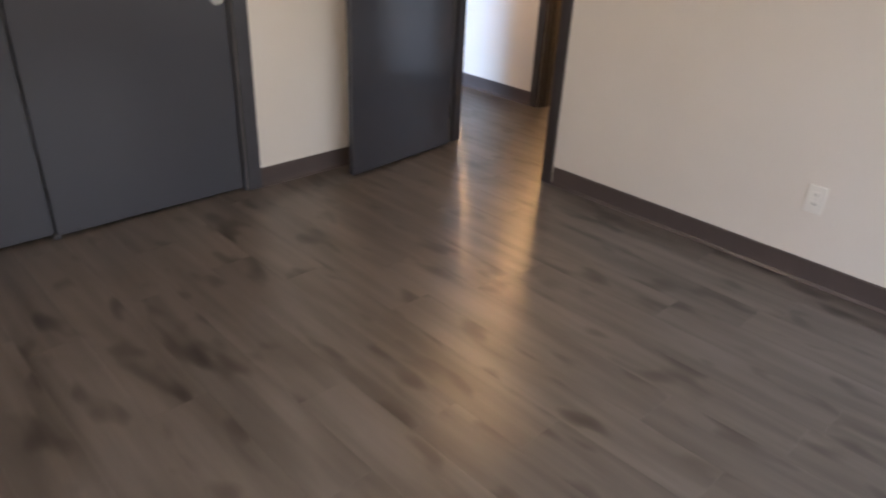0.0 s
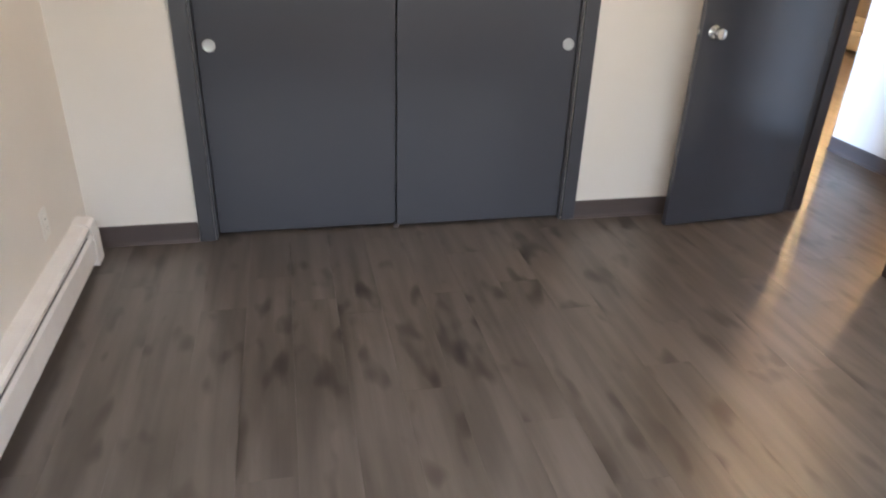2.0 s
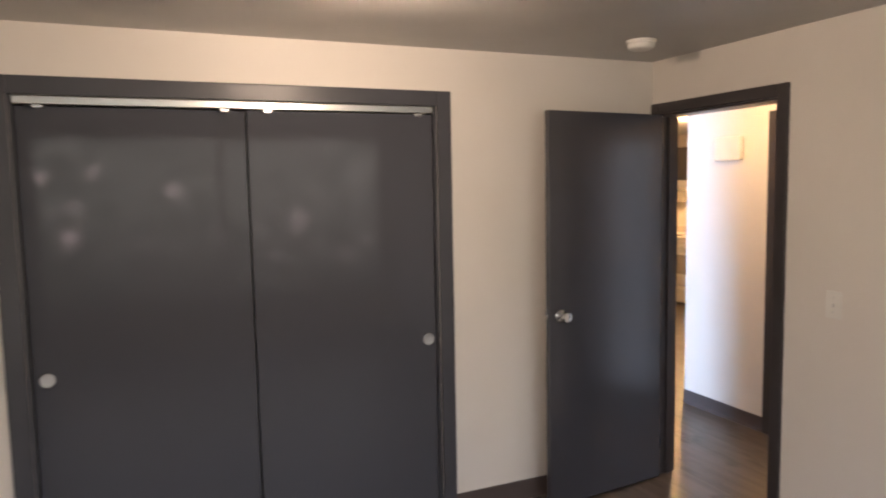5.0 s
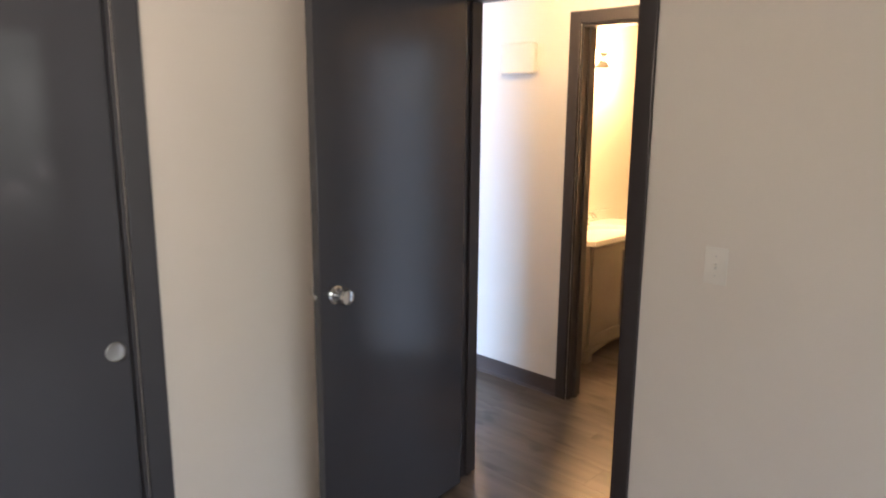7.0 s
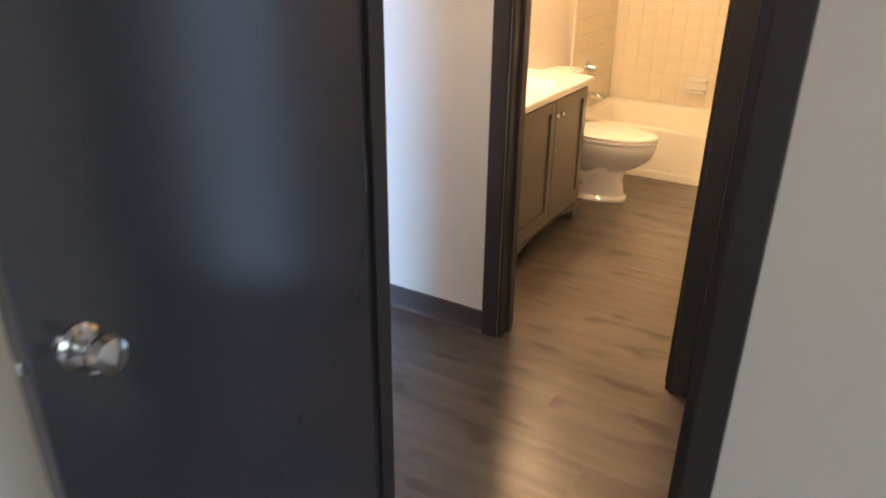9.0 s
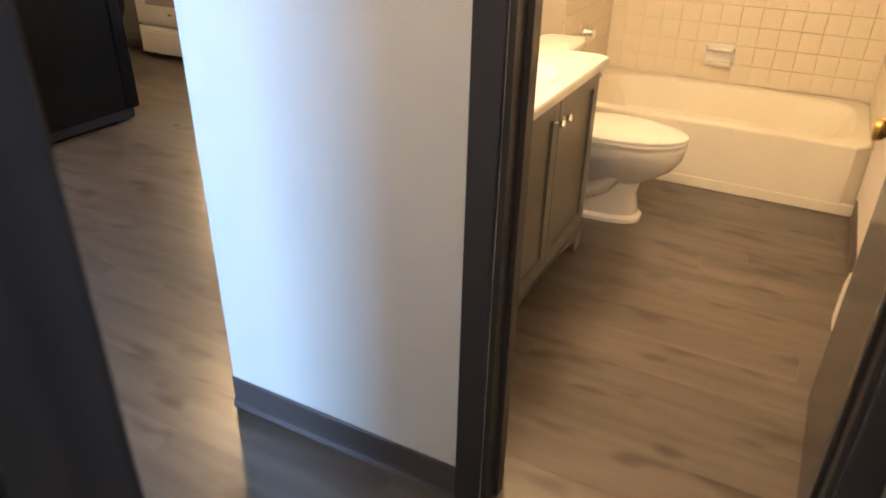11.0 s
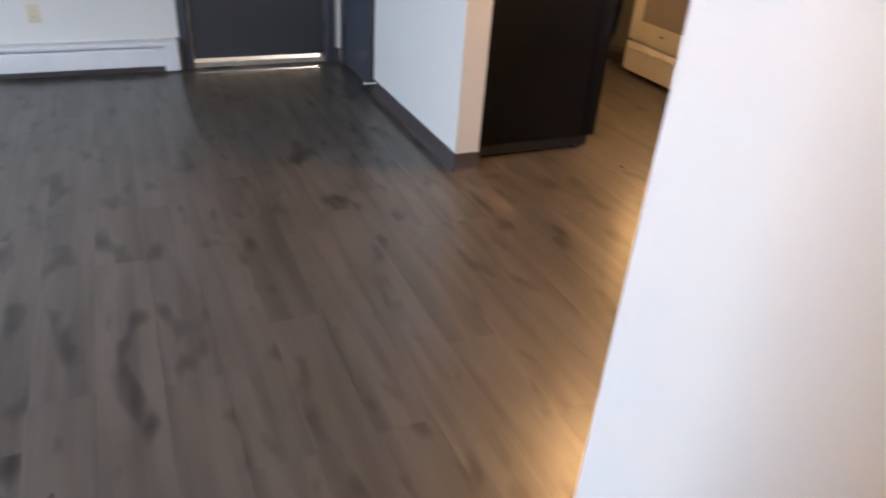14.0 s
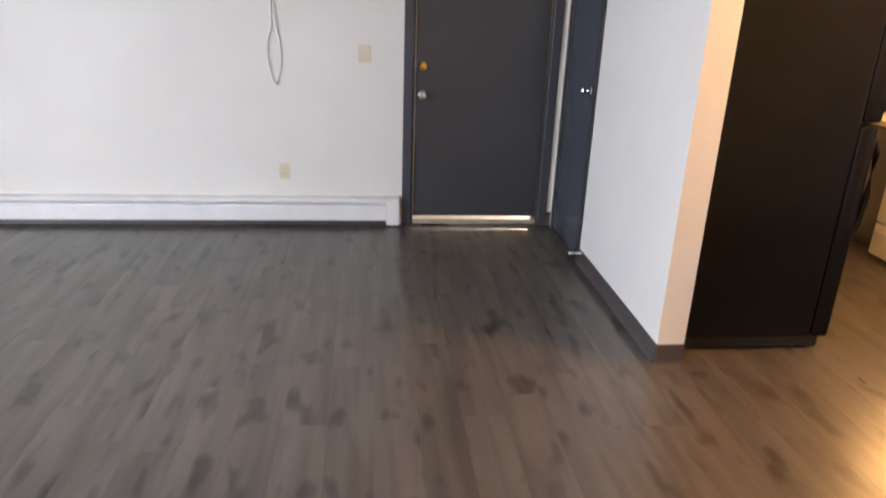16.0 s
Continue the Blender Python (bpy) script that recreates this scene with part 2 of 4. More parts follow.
# ---- the shell ----
H = 2.33          # ceiling
XW, YS = -3.65, -4.4
YN = 5.247
WL = "off-white painted plaster wall"
structure("wall_closet", wall_y(0, 0.10, XW, 0, H, [(-3.09, -1.31, 0, 2.055)]), PAINT, WL + " with a closet opening", "wall")
structure("wall_closet_back", wall_y(0.62, 0.72, XW, 0, H), PAINT, WL, "wall")
structure("wall_bedroom_east", wall_x(0, 0.12, YS, 0.72, H, [(-0.84, -0.054, 0, 2.04)]), PAINT, WL + " with a doorway", "wall")
structure("wall_west", wall_x(XW - 0.15, XW, YS - 0.15, YN + 0.15, H, [(0.78, 2.25, 0.1, 2.1)]), PAINT, WL, "wall")
structure("wall_south", wall_y(YS - 0.15, YS, XW, 1.19, H, [(-3.60, -0.10, 0.45, 2.24)]), PAINT, WL + " with the bedroom window", "wall")
structure("wall_hall_east", wall_x(1.07, 1.19, -1.5, 0.885, H, [(-1.47, -1.04, 0, 2.04), (-0.61, 0.087, 0, 2.04)]), PAINT, WL + " with the bathroom doorway", "wall")
structure("wall_hall_south", wall_y(-1.6, -1.5, 0.12, 1.19, H, [(0.23, 0.97, 0, 2.04)]), PAINT, WL, "wall")
structure("wall_bath_north", wall_y(0.765, 0.885, 1.19, 4.72, H), PAINT, WL, "wall")
structure("wall_bath_south", wall_y(-0.845, -0.725, 1.19, 4.42, H), PAINT, WL, "wall")
structure("wall_bath_east", wall_x(4.32, 4.42, -0.725, 0.765, H), PAINT, WL, "wall")
structure("wall_kitchen_east", wall_x(4.62, 4.72, 0.885, YN, H), PAINT, WL, "wall")
structure("wall_stub", wall_x(1.875, 2.008, 3.159, YN, H, [(4.51, 5.14, 0, 2.04)]), PAINT, WL + " ending beside the refrigerator", "wall")
structure("wall_north", wall_y(YN, YN + 0.15, XW, 4.72, H, [(0.815, 1.775, 0, 2.06)]), PAINT, WL + " with the entry door", "wall")
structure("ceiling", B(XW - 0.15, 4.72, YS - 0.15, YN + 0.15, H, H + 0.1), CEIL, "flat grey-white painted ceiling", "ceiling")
floor = structure("floor", B(XW - 0.15, 4.72, YS - 0.15, YN + 0.15, -0.1, -0.006), SUB, "grey-brown wood-look vinyl plank floor", "floor")
ground = structure("ground", B(-400, 400, -400, 400, -0.3, -0.12), material("outdoor_ground", (0.10, 0.11, 0.07), 0.9), "ground outside the apartment", "ground")


def cove(name, *runs):
    """Vinyl cove base: a thin strip with a toe that flares out onto the floor. Runs: axis, wall place, side, from, to."""
    bm = bmesh.new()
    prof = [(0, 0), (0.016, 0), (0.015, 0.004), (0.008, 0.013), (0.006, 0.03), (0.006, 0.095), (0.003, 0.1), (0, 0.1)]
    for ax, w, s, a, b2 in runs:
        rings = []
        for t in (a, b2):
            rings.append([(w + s * d, t, z) if ax == "x" else (t, w + s * d, z) for d, z in prof])
        loft(bm, rings)
    return structure(name, bm, COVE, "dark brown vinyl cove baseboard", "baseboard")


cove("baseboard_1", ("y", 0, -1, XW, -3.165))
cove("baseboard_2", ("y", 0, -1, -1.235, 0))
cove("baseboard_3", ("x", 0, -1, YS, -0.905))
cove("baseboard_4", ("x", 1.07, -1, 0.152, 0.885), ("y", 0.885, 1, 1.07, 1.9))
cove("baseboard_5", ("x", 1.07, -1, -1.04, -0.675))
cove("baseboard_6", ("x", 1.875, -1, 3.159, 4.46), ("y", 3.159, -1, 1.875, 2.008))
cove("baseboard_7", ("y", -0.725, 1, 1.19, 3.43))
cove("baseboard_8", ("x", 0.12, 1, 0.0, 0.72), ("x", 0.12, 1, -1.5, -0.905), ("y", 0.72, 1, XW, 0.12))
# dark runs added behind the heaters to keep the gap beneath them dark
cove("heater_gap_base", ("y", YN, -1, XW, 0.64), ("x", XW, 1, YS, -0.23))
cove("baseboard_9", ("y", YN, -1, 1.837, 1.875))


def casing_x(name, x, side, y0, y1, z, w=0.065, thick=0.016, label="charcoal brown painted door casing"):
    """Casing on a wall's face at x around an opening y0..y1, z high."""
    t = thing(name, x, (y0 + y1) / 2, 0, label, "door casing", kind="structure")
    a, b2 = sorted((x, x + side * thick))
    part("jamb_casing", B(a, b2, y0 - w, y0, 0, z + w, bevel=0.004), FRAME, t)
    part("jamb_casing", B(a, b2, y1, y1 + w, 0, z + w, bevel=0.004), FRAME, t)
    part("head_casing", B(a, b2, y0, y1, z, z + w, bevel=0.004), FRAME, t)
    return t


def lining_x(parent, x0, x1, y0, y1, z, stop):
    """Jamb lining of an opening with its stop."""
    part("jamb", B(x0, x1, y0, y0 + 0.014, 0, z), FRAME, parent)
    part("jamb", B(x0, x1, y1 - 0.014, y1, 0, z), FRAME, parent)
    part("head_jamb", B(x0, x1, y0 + 0.014, y1 - 0.014, z - 0.014, z), FRAME, parent)
    part("door_stop_strip", B(stop, stop + 0.03, y0 + 0.014, y0 + 0.026, 0, z - 0.014), FRAME, parent)
    part("door_stop_strip", B(stop, stop + 0.03, y1 - 0.026, y1 - 0.014, 0, z - 0.014), FRAME, parent)


c1 = casing_x("door_casing_1", 0, -1, -0.84, -0.06, 2.04, w=0.058)
lining_x(c1, 0, 0.12, -0.84, -0.054, 2.04, 0.05)
casing_x("door_casing_2", 0.12, 1, -0.84, -0.054, 2.04)
c3 = casing_x("door_casing_3", 1.07, -1, -0.61, 0.087, 2.04)
lining_x(c3, 1.07, 1.19, -0.61, 0.087, 2.04, 1.12)
casing_x("door_casing_4", 1.19, 1, -0.61, 0.087, 2.04)


# ---- doors ----
def knob(parent, p, axis, mat, r=0.027):
    """A round door knob with its rose; axis points out of the door."""
    q = Vector(axis).to_track_quat('Z', 'Y').to_matrix().to_4x4()
    m = Matrix.Translation(p) @ q
    k = part("knob", lathe(bmesh.new(), [(0.012, 0.0), (0.011, 0.022), (0.016, 0.032), (r, 0.042), (r + 0.001, 0.054), (r - 0.005, 0.063), (0.009, 0.066)], m), mat, parent)
    part("rose", lathe(bmesh.new(), [(0.033, 0), (0.032, 0.006), (0.024, 0.011), (0.012, 0.012)], m), mat, k)
    return k


def swing_door(name, hinge, angle, width, face, label, mat, knob_mat, knob_z=0.95, height=2.02):
    """A flush door leaf from its hinge; angle turns its length from +x; face is the side (+1 or -1) of the room it faces."""
    d = thing(name, hinge[0], hinge[1], 0.012, label, "door")
    leaf = B(0, width, -0.0175, 0.0175, 0, height, bevel=0.003)
    lf = new("leaf", mesh_of("leaf", leaf, mat))
    lf.parent = d
    for s in (1, -1):
        q = Vector((0, s, 0)).to_track_quat('Z', 'Y').to_matrix().to_4x4()
        m = Matrix.Translation((width - 0.065, s * 0.0175, knob_z)) @ q
        k = new("knob", mesh_of("knob", lathe(bmesh.new(), [(0.012, 0.0), (0.011, 0.024), (0.017, 0.034), (0.026, 0.043), (0.0285, 0.053), (0.024, 0.064), (0.012, 0.067)], m), knob_mat))
        k.parent = d
        r = new("rose", mesh_of("rose", lathe(bmesh.new(), [(0.033, 0), (0.032, 0.006), (0.025, 0.011), (0.012, 0.012)], m), knob_mat))
        r.parent = k
    lt = new("latch", mesh_of("latch", B(width - 0.001, width + 0.008, -0.006, 0.006, knob_z - 0.009, knob_z + 0.009, bevel=0.003), knob_mat))
    lt.parent = d
    for hz in (0.2, 1.02, 1.82):
        h = new("hinge", mesh_of("hinge", lathe(bmesh.new(), [(0.005, hz - 0.04), (0.005, hz + 0.04)], Matrix.Translation((-0.008, face * 0.012, 0)), 12), mat))
        h.parent = d
    d.rotation_euler = (0, 0, radians(angle))
    return d


swing_door("bedroom_door", (-0.030, -0.099), 180 + 5.4, 0.768, 1, "dark slate flush bedroom door standing open against the wall", SATIN, CHROME, knob_z=0.995)
swing_door("bathroom_door", (1.235, -0.632), -0.6, 0.69, 1, "dark slate flush bathroom door opened inward", SATIN, BRASS, knob_z=0.86)

# unseen leaf added at the hall end so the bedroom door mirrors something dark
he = thing("unseen_hall_end_door", 0.6, -1.55, 0.012, "unseen dark slate flush door added to close the hall end", "door")
part("leaf", B(0.236, 0.964, -1.555, -1.52, 0.012, 2.03, bevel=0.003), SATIN, he)
knob(he, (0.30, -1.52, 0.95), (0, 1, 0), CHROME)

# closet: casing, track, two sliding panels
cc = thing("closet_casing", -2.2, 0, 0, "dark slate painted closet casing with metal track", "door casing", kind="structure")
part("jamb_casing", B(-3.162, -3.09, -0.016, 0, 0, 2.127, bevel=0.004), TRIM, cc)
part("jamb_casing", B(-1.31, -1.238, -0.016, 0, 0, 2.127, bevel=0.004), TRIM, cc)
part("head_casing", B(-3.09, -1.31, -0.016, 0, 2.055, 2.127, bevel=0.004), TRIM, cc)
part("jamb", B(-3.09, -3.078, 0, 0.10, 0, 2.055), TRIM, cc)
part("jamb", B(-1.322, -1.31, 0, 0.10, 0, 2.055), TRIM, cc)
part("track", B(-3.075, -1.325, 0.003, 0.012, 2.022, 2.052, bevel=0.002), STEEL, cc, "brushed metal sliding track")
part("floor_guide", B(-2.215, -2.185, 0.012, 0.075, 0, 0.02, bevel=0.003), TRIM, cc)


def closet_panel(x0, x1, y, pull_x, hangers):
    d = thing("closet_door", (x0 + x1) / 2, y, 0.012, "dark slate flush sliding closet door with round metal pull", "door", "sliding closet doors")
    part("panel", B(x0, x1, y, y + 0.03, 0.014, 2.017, bevel=0.003), SLATE, d)
    m = Matrix.Translation((pull_x, y, 0.918)) @ Vector((0, -1, 0)).to_track_quat('Z', 'Y').to_matrix().to_4x4()
    part("finger_pull", lathe(bmesh.new(), [(0.029, 0.0), (0.029, 0.003), (0.026, 0.0045), (0.0245, 0.001), (0.022, 0.0006)], m, 32), STEEL, d)
    for hx in hangers:
        part("hanger", B(hx - 0.018, hx + 0.018, 0.0035, 0.011, 2.006, 2.021, bevel=0.002), STEEL, d)


closet_panel(-3.075, -2.200, 0.040, -3.025, (-2.99, -2.29))
closet_panel(-2.198, -1.325, 0.016, -1.366, (-2.11, -1.40))

# ---- bedroom fittings ----


def plate(name, p, normal, w, h, mat, label, kind):
    """A wall plate on a wall; kind 'outlet' or 'switch'."""
    q = Vector(normal).to_track_quat('Z', 'Y').to_matrix().to_4x4()
    m = Matrix.Translation(p) @ q
    t = thing(name, *p, label, kind)

    def local(bm, nm, mt, lb=""):
        bmesh.ops.transform(bm, matrix=m, verts=bm.verts)
        return part(nm, bm, mt, t, lb)

    local(B(-w / 2, w / 2, -h / 2, h / 2, 0, 0.006, bevel=0.0025), "cover_plate", mat)
    if kind == "outlet":
        for s in (-1, 1):
            bm = loft(bmesh.new(), [oval(0, s * 0.0195, z, 0.017, 0.0145, 24, power=3) for z in (0.005, 0.0085)])
            f = local(bm, "socket", mat)
            for dx in (-0.0065, 0.0065):
                local(B(dx - 0.0012, dx + 0.0012, s * 0.0195 - 0.003, s * 0.0195 + 0.006, 0.0084, 0.0089), "slot", RUBBER)
        local(lathe(bmesh.new(), [(0.003, 0.0055), (0.0025, 0.0072)], seg=12), "screw", STEEL)
    else:
        bm = B(-0.004, 0.004, -0.009, 0.009, 0.005, 0.0075)
        local(bm, "toggle_slot", STEEL)
        bm = B(-0.0035, 0.0035, -0.002, 0.008, 0.006, 0.019, bevel=0.001)
        local(bm, "toggle", mat)
        for s in (-1, 1):
            local(lathe(bmesh.new(), [(0.003, 0.0055), (0.0025, 0.0075)], Matrix.Translation((0, s * 0.03, 0)), 12), "screw", STEEL)
    return t


plate("wall_outlet", (0, -2.19, 0.356), (-1, 0, 0), 0.072, 0.116, PLASTIC, "white duplex wall outlet on the bedroom wall", "outlet")
plate("wall_switch", (0, -1.14, 1.146), (-1, 0, 0), 0.072, 0.116, PLASTIC, "off-white toggle light switch beside the doorway", "switch")
plate("wall_outlet", (XW, -0.52, 0.36), (1, 0, 0), 0.072, 0.116, PLASTIC, "white duplex outlet above the bedroom heater", "outlet")
plate("wall_outlet", (-0.081, YN, 0.393), (0, -1, 0), 0.072, 0.116, ALMOND, "almond duplex wall outlet above the heater", "outlet")
plate("wall_switch", (0.485, YN, 1.212), (0, -1, 0), 0.085, 0.116, ALMOND, "almond toggle light switch by the entry door", "switch")


def heater(name, m, length, label, seams=(), depth=1.0):
    """A hydronic baseboard heater along local x, backed on local y = 0 and facing -y."""
    t = thing(name, *m.translation, label, "baseboard heater")
    t.rotation_euler = m.to_euler()

    def sec(nm, prof, a, b2, mat):
        o = new(nm, mesh_of(nm, loft(bmesh.new(), [[(x, y * depth, z) for y, z in prof] for x in (a, b2)]), mat))
        o.parent = t
        return o

    cuts = [0.09, *seams, length - 0.09]
    sec("back_plate", [(0, 0.1005), (-0.004, 0.1005), (-0.004, 0.212), (0, 0.212)], 0, length, HEAT)
    sec("top_cover", [(-0.004, 0.206), (-0.004, 0.212), (-0.048, 0.205), (-0.060, 0.194), (-0.060, 0.178), (-0.057, 0.178), (-0.056, 0.192), (-0.046, 0.200)], 0.088, length - 0.088, HEAT)
    sec("fin_tube", [(-0.008, 0.06), (-0.052, 0.06), (-0.052, 0.15), (-0.008, 0.15)], 0.09, length - 0.09, FIN)
    for a, b2 in zip(cuts, cuts[1:]):
        sec("front_panel", [(-0.064, 0.045), (-0.067, 0.048), (-0.067, 0.150), (-0.060, 0.164), (-0.056, 0.163), (-0.062, 0.148), (-0.062, 0.05)], a + 0.001, b2 - 0.001, HEAT)
    for a in (0, length - 0.09):
        sec("end_cap", [(0, 0.012), (-0.071, 0.012), (-0.071, 0.152), (-0.063, 0.2), (-0.05, 0.211), (0, 0.217)], a, a + 0.09, HEAT)
    return t


heater("baseboard_heater", pose(XW, -4.0, 0.005, 0, 0, 90), 3.86, "white metal baseboard heater along the bedroom wall", depth=1.15)
heater("baseboard_heater", pose(-3.54, YN, 0.0, 0, 0, 0), 4.27, "long white metal baseboard heater along the living room wall", seams=(2.02,))

sd = thing("smoke_detector", -0.46, -0.46, H, "round white smoke detector on the ceiling", "smoke detector")
part("base", lathe(bmesh.new(), [(0.068, H), (0.068, H - 0.012), (0.064, H - 0.014)], Matrix.Translation((-0.46, -0.46, 0))), PLASTIC, sd)
part("cover", lathe(bmesh.new(), [(0.061, H - 0.013), (0.062, H - 0.02), (0.058, H - 0.036), (0.046, H - 0.043), (0.012, H - 0.045)], Matrix.Translation((-0.46, -0.46, 0))), PLASTIC, sd)


def window_x(name, x, y0, y1, z0, z1):
    t = thing(name, x, (y0 + y1) / 2, z0, "white framed window", "window", kind="structure")
    for a, b2, c, d in ((y0, y0 + .05, z0, z1), (y1 - .05, y1, z0, z1), (y0 + .05, y1 - .05, z0, z0 + .05), (y0 + .05, y1 - .05, z1 - .05, z1), ((y0 + y1) / 2 - .025, (y0 + y1) / 2 + .025, z0 + .05, z1 - .05)):
        part("window_frame", B(x - .1, x - .05, a, b2, c, d), PLASTIC, t)


def window_y(name, y, x0, x1, z0, z1):
    t = thing(name, (x0 + x1) / 2, y, z0, "white framed window", "window", kind="structure")
    for a, b2, c, d in ((x0, x0 + .05, z0, z1), (x1 - .05, x1, z0, z1), (x0 + .05, x1 - .05, z0, z0 + .05), (x0 + .05, x1 - .05, z1 - .05, z1), ((x0 + x1) / 2 - .025, (x0 + x1) / 2 + .025, z0 + .05, z1 - .05)):
        part("window_frame", B(a, b2, y - .1, y - .05, c, d), PLASTIC, t)


window_x("window_1", XW, 0.78, 2.25, 0.1, 2.1)
# frame in the assumed, unseen doorway that carries the hall's side lamp
window_x("hall_side_opening", 1.25, -1.47, -1.04, 0.0, 2.04)
window_y("window_2", YS, -3.60, -0.10, 0.45, 2.24)

# foliage and sky beyond the bedroom window
bd = bpy.data.materials.new("trees_and_sky")
bd.use_nodes = True
n, l = bd.node_tree.nodes, bd.node_tree.links
tc, leaf = n.new("ShaderNodeTexCoord"), n.new("ShaderNodeTexNoise")
leaf.inputs["Scale"].default_value, leaf.inputs["Detail"].default_value, leaf.inputs["Roughness"].default_value = 3.1, 7, 0.60
l.new(tc.outputs["Object"], leaf.inputs["Vector"])
rp = n.new("ShaderNodeValToRGB")
e = rp.color_ramp.elements
e[0].position, e[0].color = 0.40, (0.026, 0.029, 0.024, 1)
e[1].position, e[1].color = 0.68, (0.9, 0.73, 0.71, 1)
k2 = e.new(0.64)
k2.color = (0.066, 0.070, 0.060, 1)
l.new(leaf.outputs[0], rp.inputs[0])
# leaves give way to open sky higher up
sep, up, wob = n.new("ShaderNodeSeparateXYZ"), n.new("ShaderNodeMapRange"), n.new("ShaderNodeMath")
l.new(tc.outputs["Object"], sep.inputs[0])
wob.operation = 'MULTIPLY_ADD'
wob.inputs[1].default_value = 1.6
l.new(leaf.outputs[0], wob.inputs[0])
l.new(sep.outputs["Z"], wob.inputs[2])
up.inputs[1].default_value, up.inputs[2].default_value = 3.6, 4.3
l.new(wob.outputs[0], up.inputs[0])
skymix = n.new("ShaderNodeMix")
skymix.data_type = 'RGBA'
skymix.inputs[7].default_value = (0.11, 0.125, 0.145, 1)
l.new(up.outputs[0], skymix.inputs[0])
# foliage glow dimmed towards the bottom, so its reflection on the closet doors fades out
low_fade, dim = n.new("ShaderNodeMapRange"), n.new("ShaderNodeMix")
low_fade.inputs[1].default_value, low_fade.inputs[2].default_value, low_fade.inputs[3].default_value = -0.1, 1.7, 0.22
l.new(sep.outputs["Z"], low_fade.inputs[0])
dim.data_type, dim.blend_type = 'RGBA', 'MULTIPLY'
dim.inputs[0].default_value = 1.0
l.new(rp.outputs[0], dim.inputs[6])
l.new(low_fade.outputs[0], dim.inputs[7])
l.new(dim.outputs[2], skymix.inputs[6])
em = n.new("ShaderNodeEmission")
em.inputs["Strength"].default_value = 29
l.new(skymix.outputs[2], em.inputs["Color"])
l.new(em.outputs[0], n["Material Output"].inputs["Surface"])
structure("backdrop", B(-12, 7, -9.02, -9.0, -0.1, 7), bd, "trees with sky gaps outside the bedroom window", "backdrop")
bl = thing("ceiling_lamp", -1.92, -1.10, H, "round ceiling lamp with a frosted glass dome", "ceiling lamp")
part("base", lathe(bmesh.new(), [(0.13, H), (0.13, H - 0.02), (0.12, H - 0.024)], Matrix.Translation((-1.92, -1.10, 0))), PLASTIC, bl)
part("shade", lathe(bmesh.new(), [(0.118, H - 0.024), (0.122, H - 0.035), (0.11, H - 0.055), (0.07, H - 0.07), (0.01, H - 0.075)], Matrix.Translation((-1.92, -1.10, 0))), SHADE, bl, "frosted glass shade").visible_shadow = False

# ---- hall ----
ch = thing("door_chime", 1.07, 0.45, 1.80, "white plastic door chime box on the hall wall", "door chime")
part("base", B(1.05, 1.07, 0.36, 0.57, 1.815, 1.955, bevel=0.003), PLASTIC, ch)
part("cover", B(1.022, 1.052, 0.35, 0.58, 1.805, 1.965, bevel=0.008), PLASTIC, ch)

hl = thing("ceiling_lamp", 0.52, -0.04, H, "small round hall ceiling lamp with a lit frosted dome", "ceiling lamp")
part("base", lathe(bmesh.new(), [(0.10, H), (0.10, H - 0.02), (0.09, H - 0.024)], Matrix.Translation((0.52, -0.04, 0))), PLASTIC, hl)
part("shade", lathe(bmesh.new(), [(0.088, H - 0.024), (0.095, H - 0.05), (0.085, H - 0.09), (0.05, H - 0.12), (0.01, H - 0.125)], Matrix.Translation((0.52, -0.04, 0))), HALLSHADE, hl, "lit frosted shade").visible_shadow = False

# ---- bathroom ----
vt = thing("bathroom_vanity", 2.08, 0.5, 0, "taupe grey shaker vanity cabinet with two doors", "vanity")
VX0, VX1, VF, VB = 1.63, 2.545, 0.312, 0.762
bm = box(bmesh.new(), VX0, VX1, VF + 0.012, VB, 0.085, 0.775, bevel=0.002)
part("body", bm, VANITY, vt)
bm = bmesh.new()
box(bm, VX0, VX0 + 0.07, VF, VF + 0.05, 0, 0.084, bevel=0.004)
part("foot", bm, VANITY, vt)
part("foot", B(VX1 - 0.07, VX1, VF, VF + 0.05, 0, 0.084, bevel=0.004), VANITY, vt)
part("foot", B(VX0, VX0 + 0.05, VB - 0.06, VB, 0, 0.084, bevel=0.004), VANITY, vt)
part("foot", B(VX1 - 0.05, VX1, VB - 0.06, VB, 0, 0.084, bevel=0.004), VANITY, vt)
# curved apron between the feet
bm = bmesh.new()
tops = [(VX0 + 0.07 + i * (VX1 - VX0 - 0.14) / 16) for i in range(17)]
low = [0.045 + 0.035 * min(1.0, 4 * min(i, 16 - i) / 16) for i in range(17)]
ring = [(x, z) for x, z in zip(tops, low)] + [(x, 0.0845) for x in reversed(tops)]
loft(bm, [[(x, y, z) for x, z in ring] for y in (VF + 0.004, VF + 0.018)])
part("apron", bm, VANITY, vt)


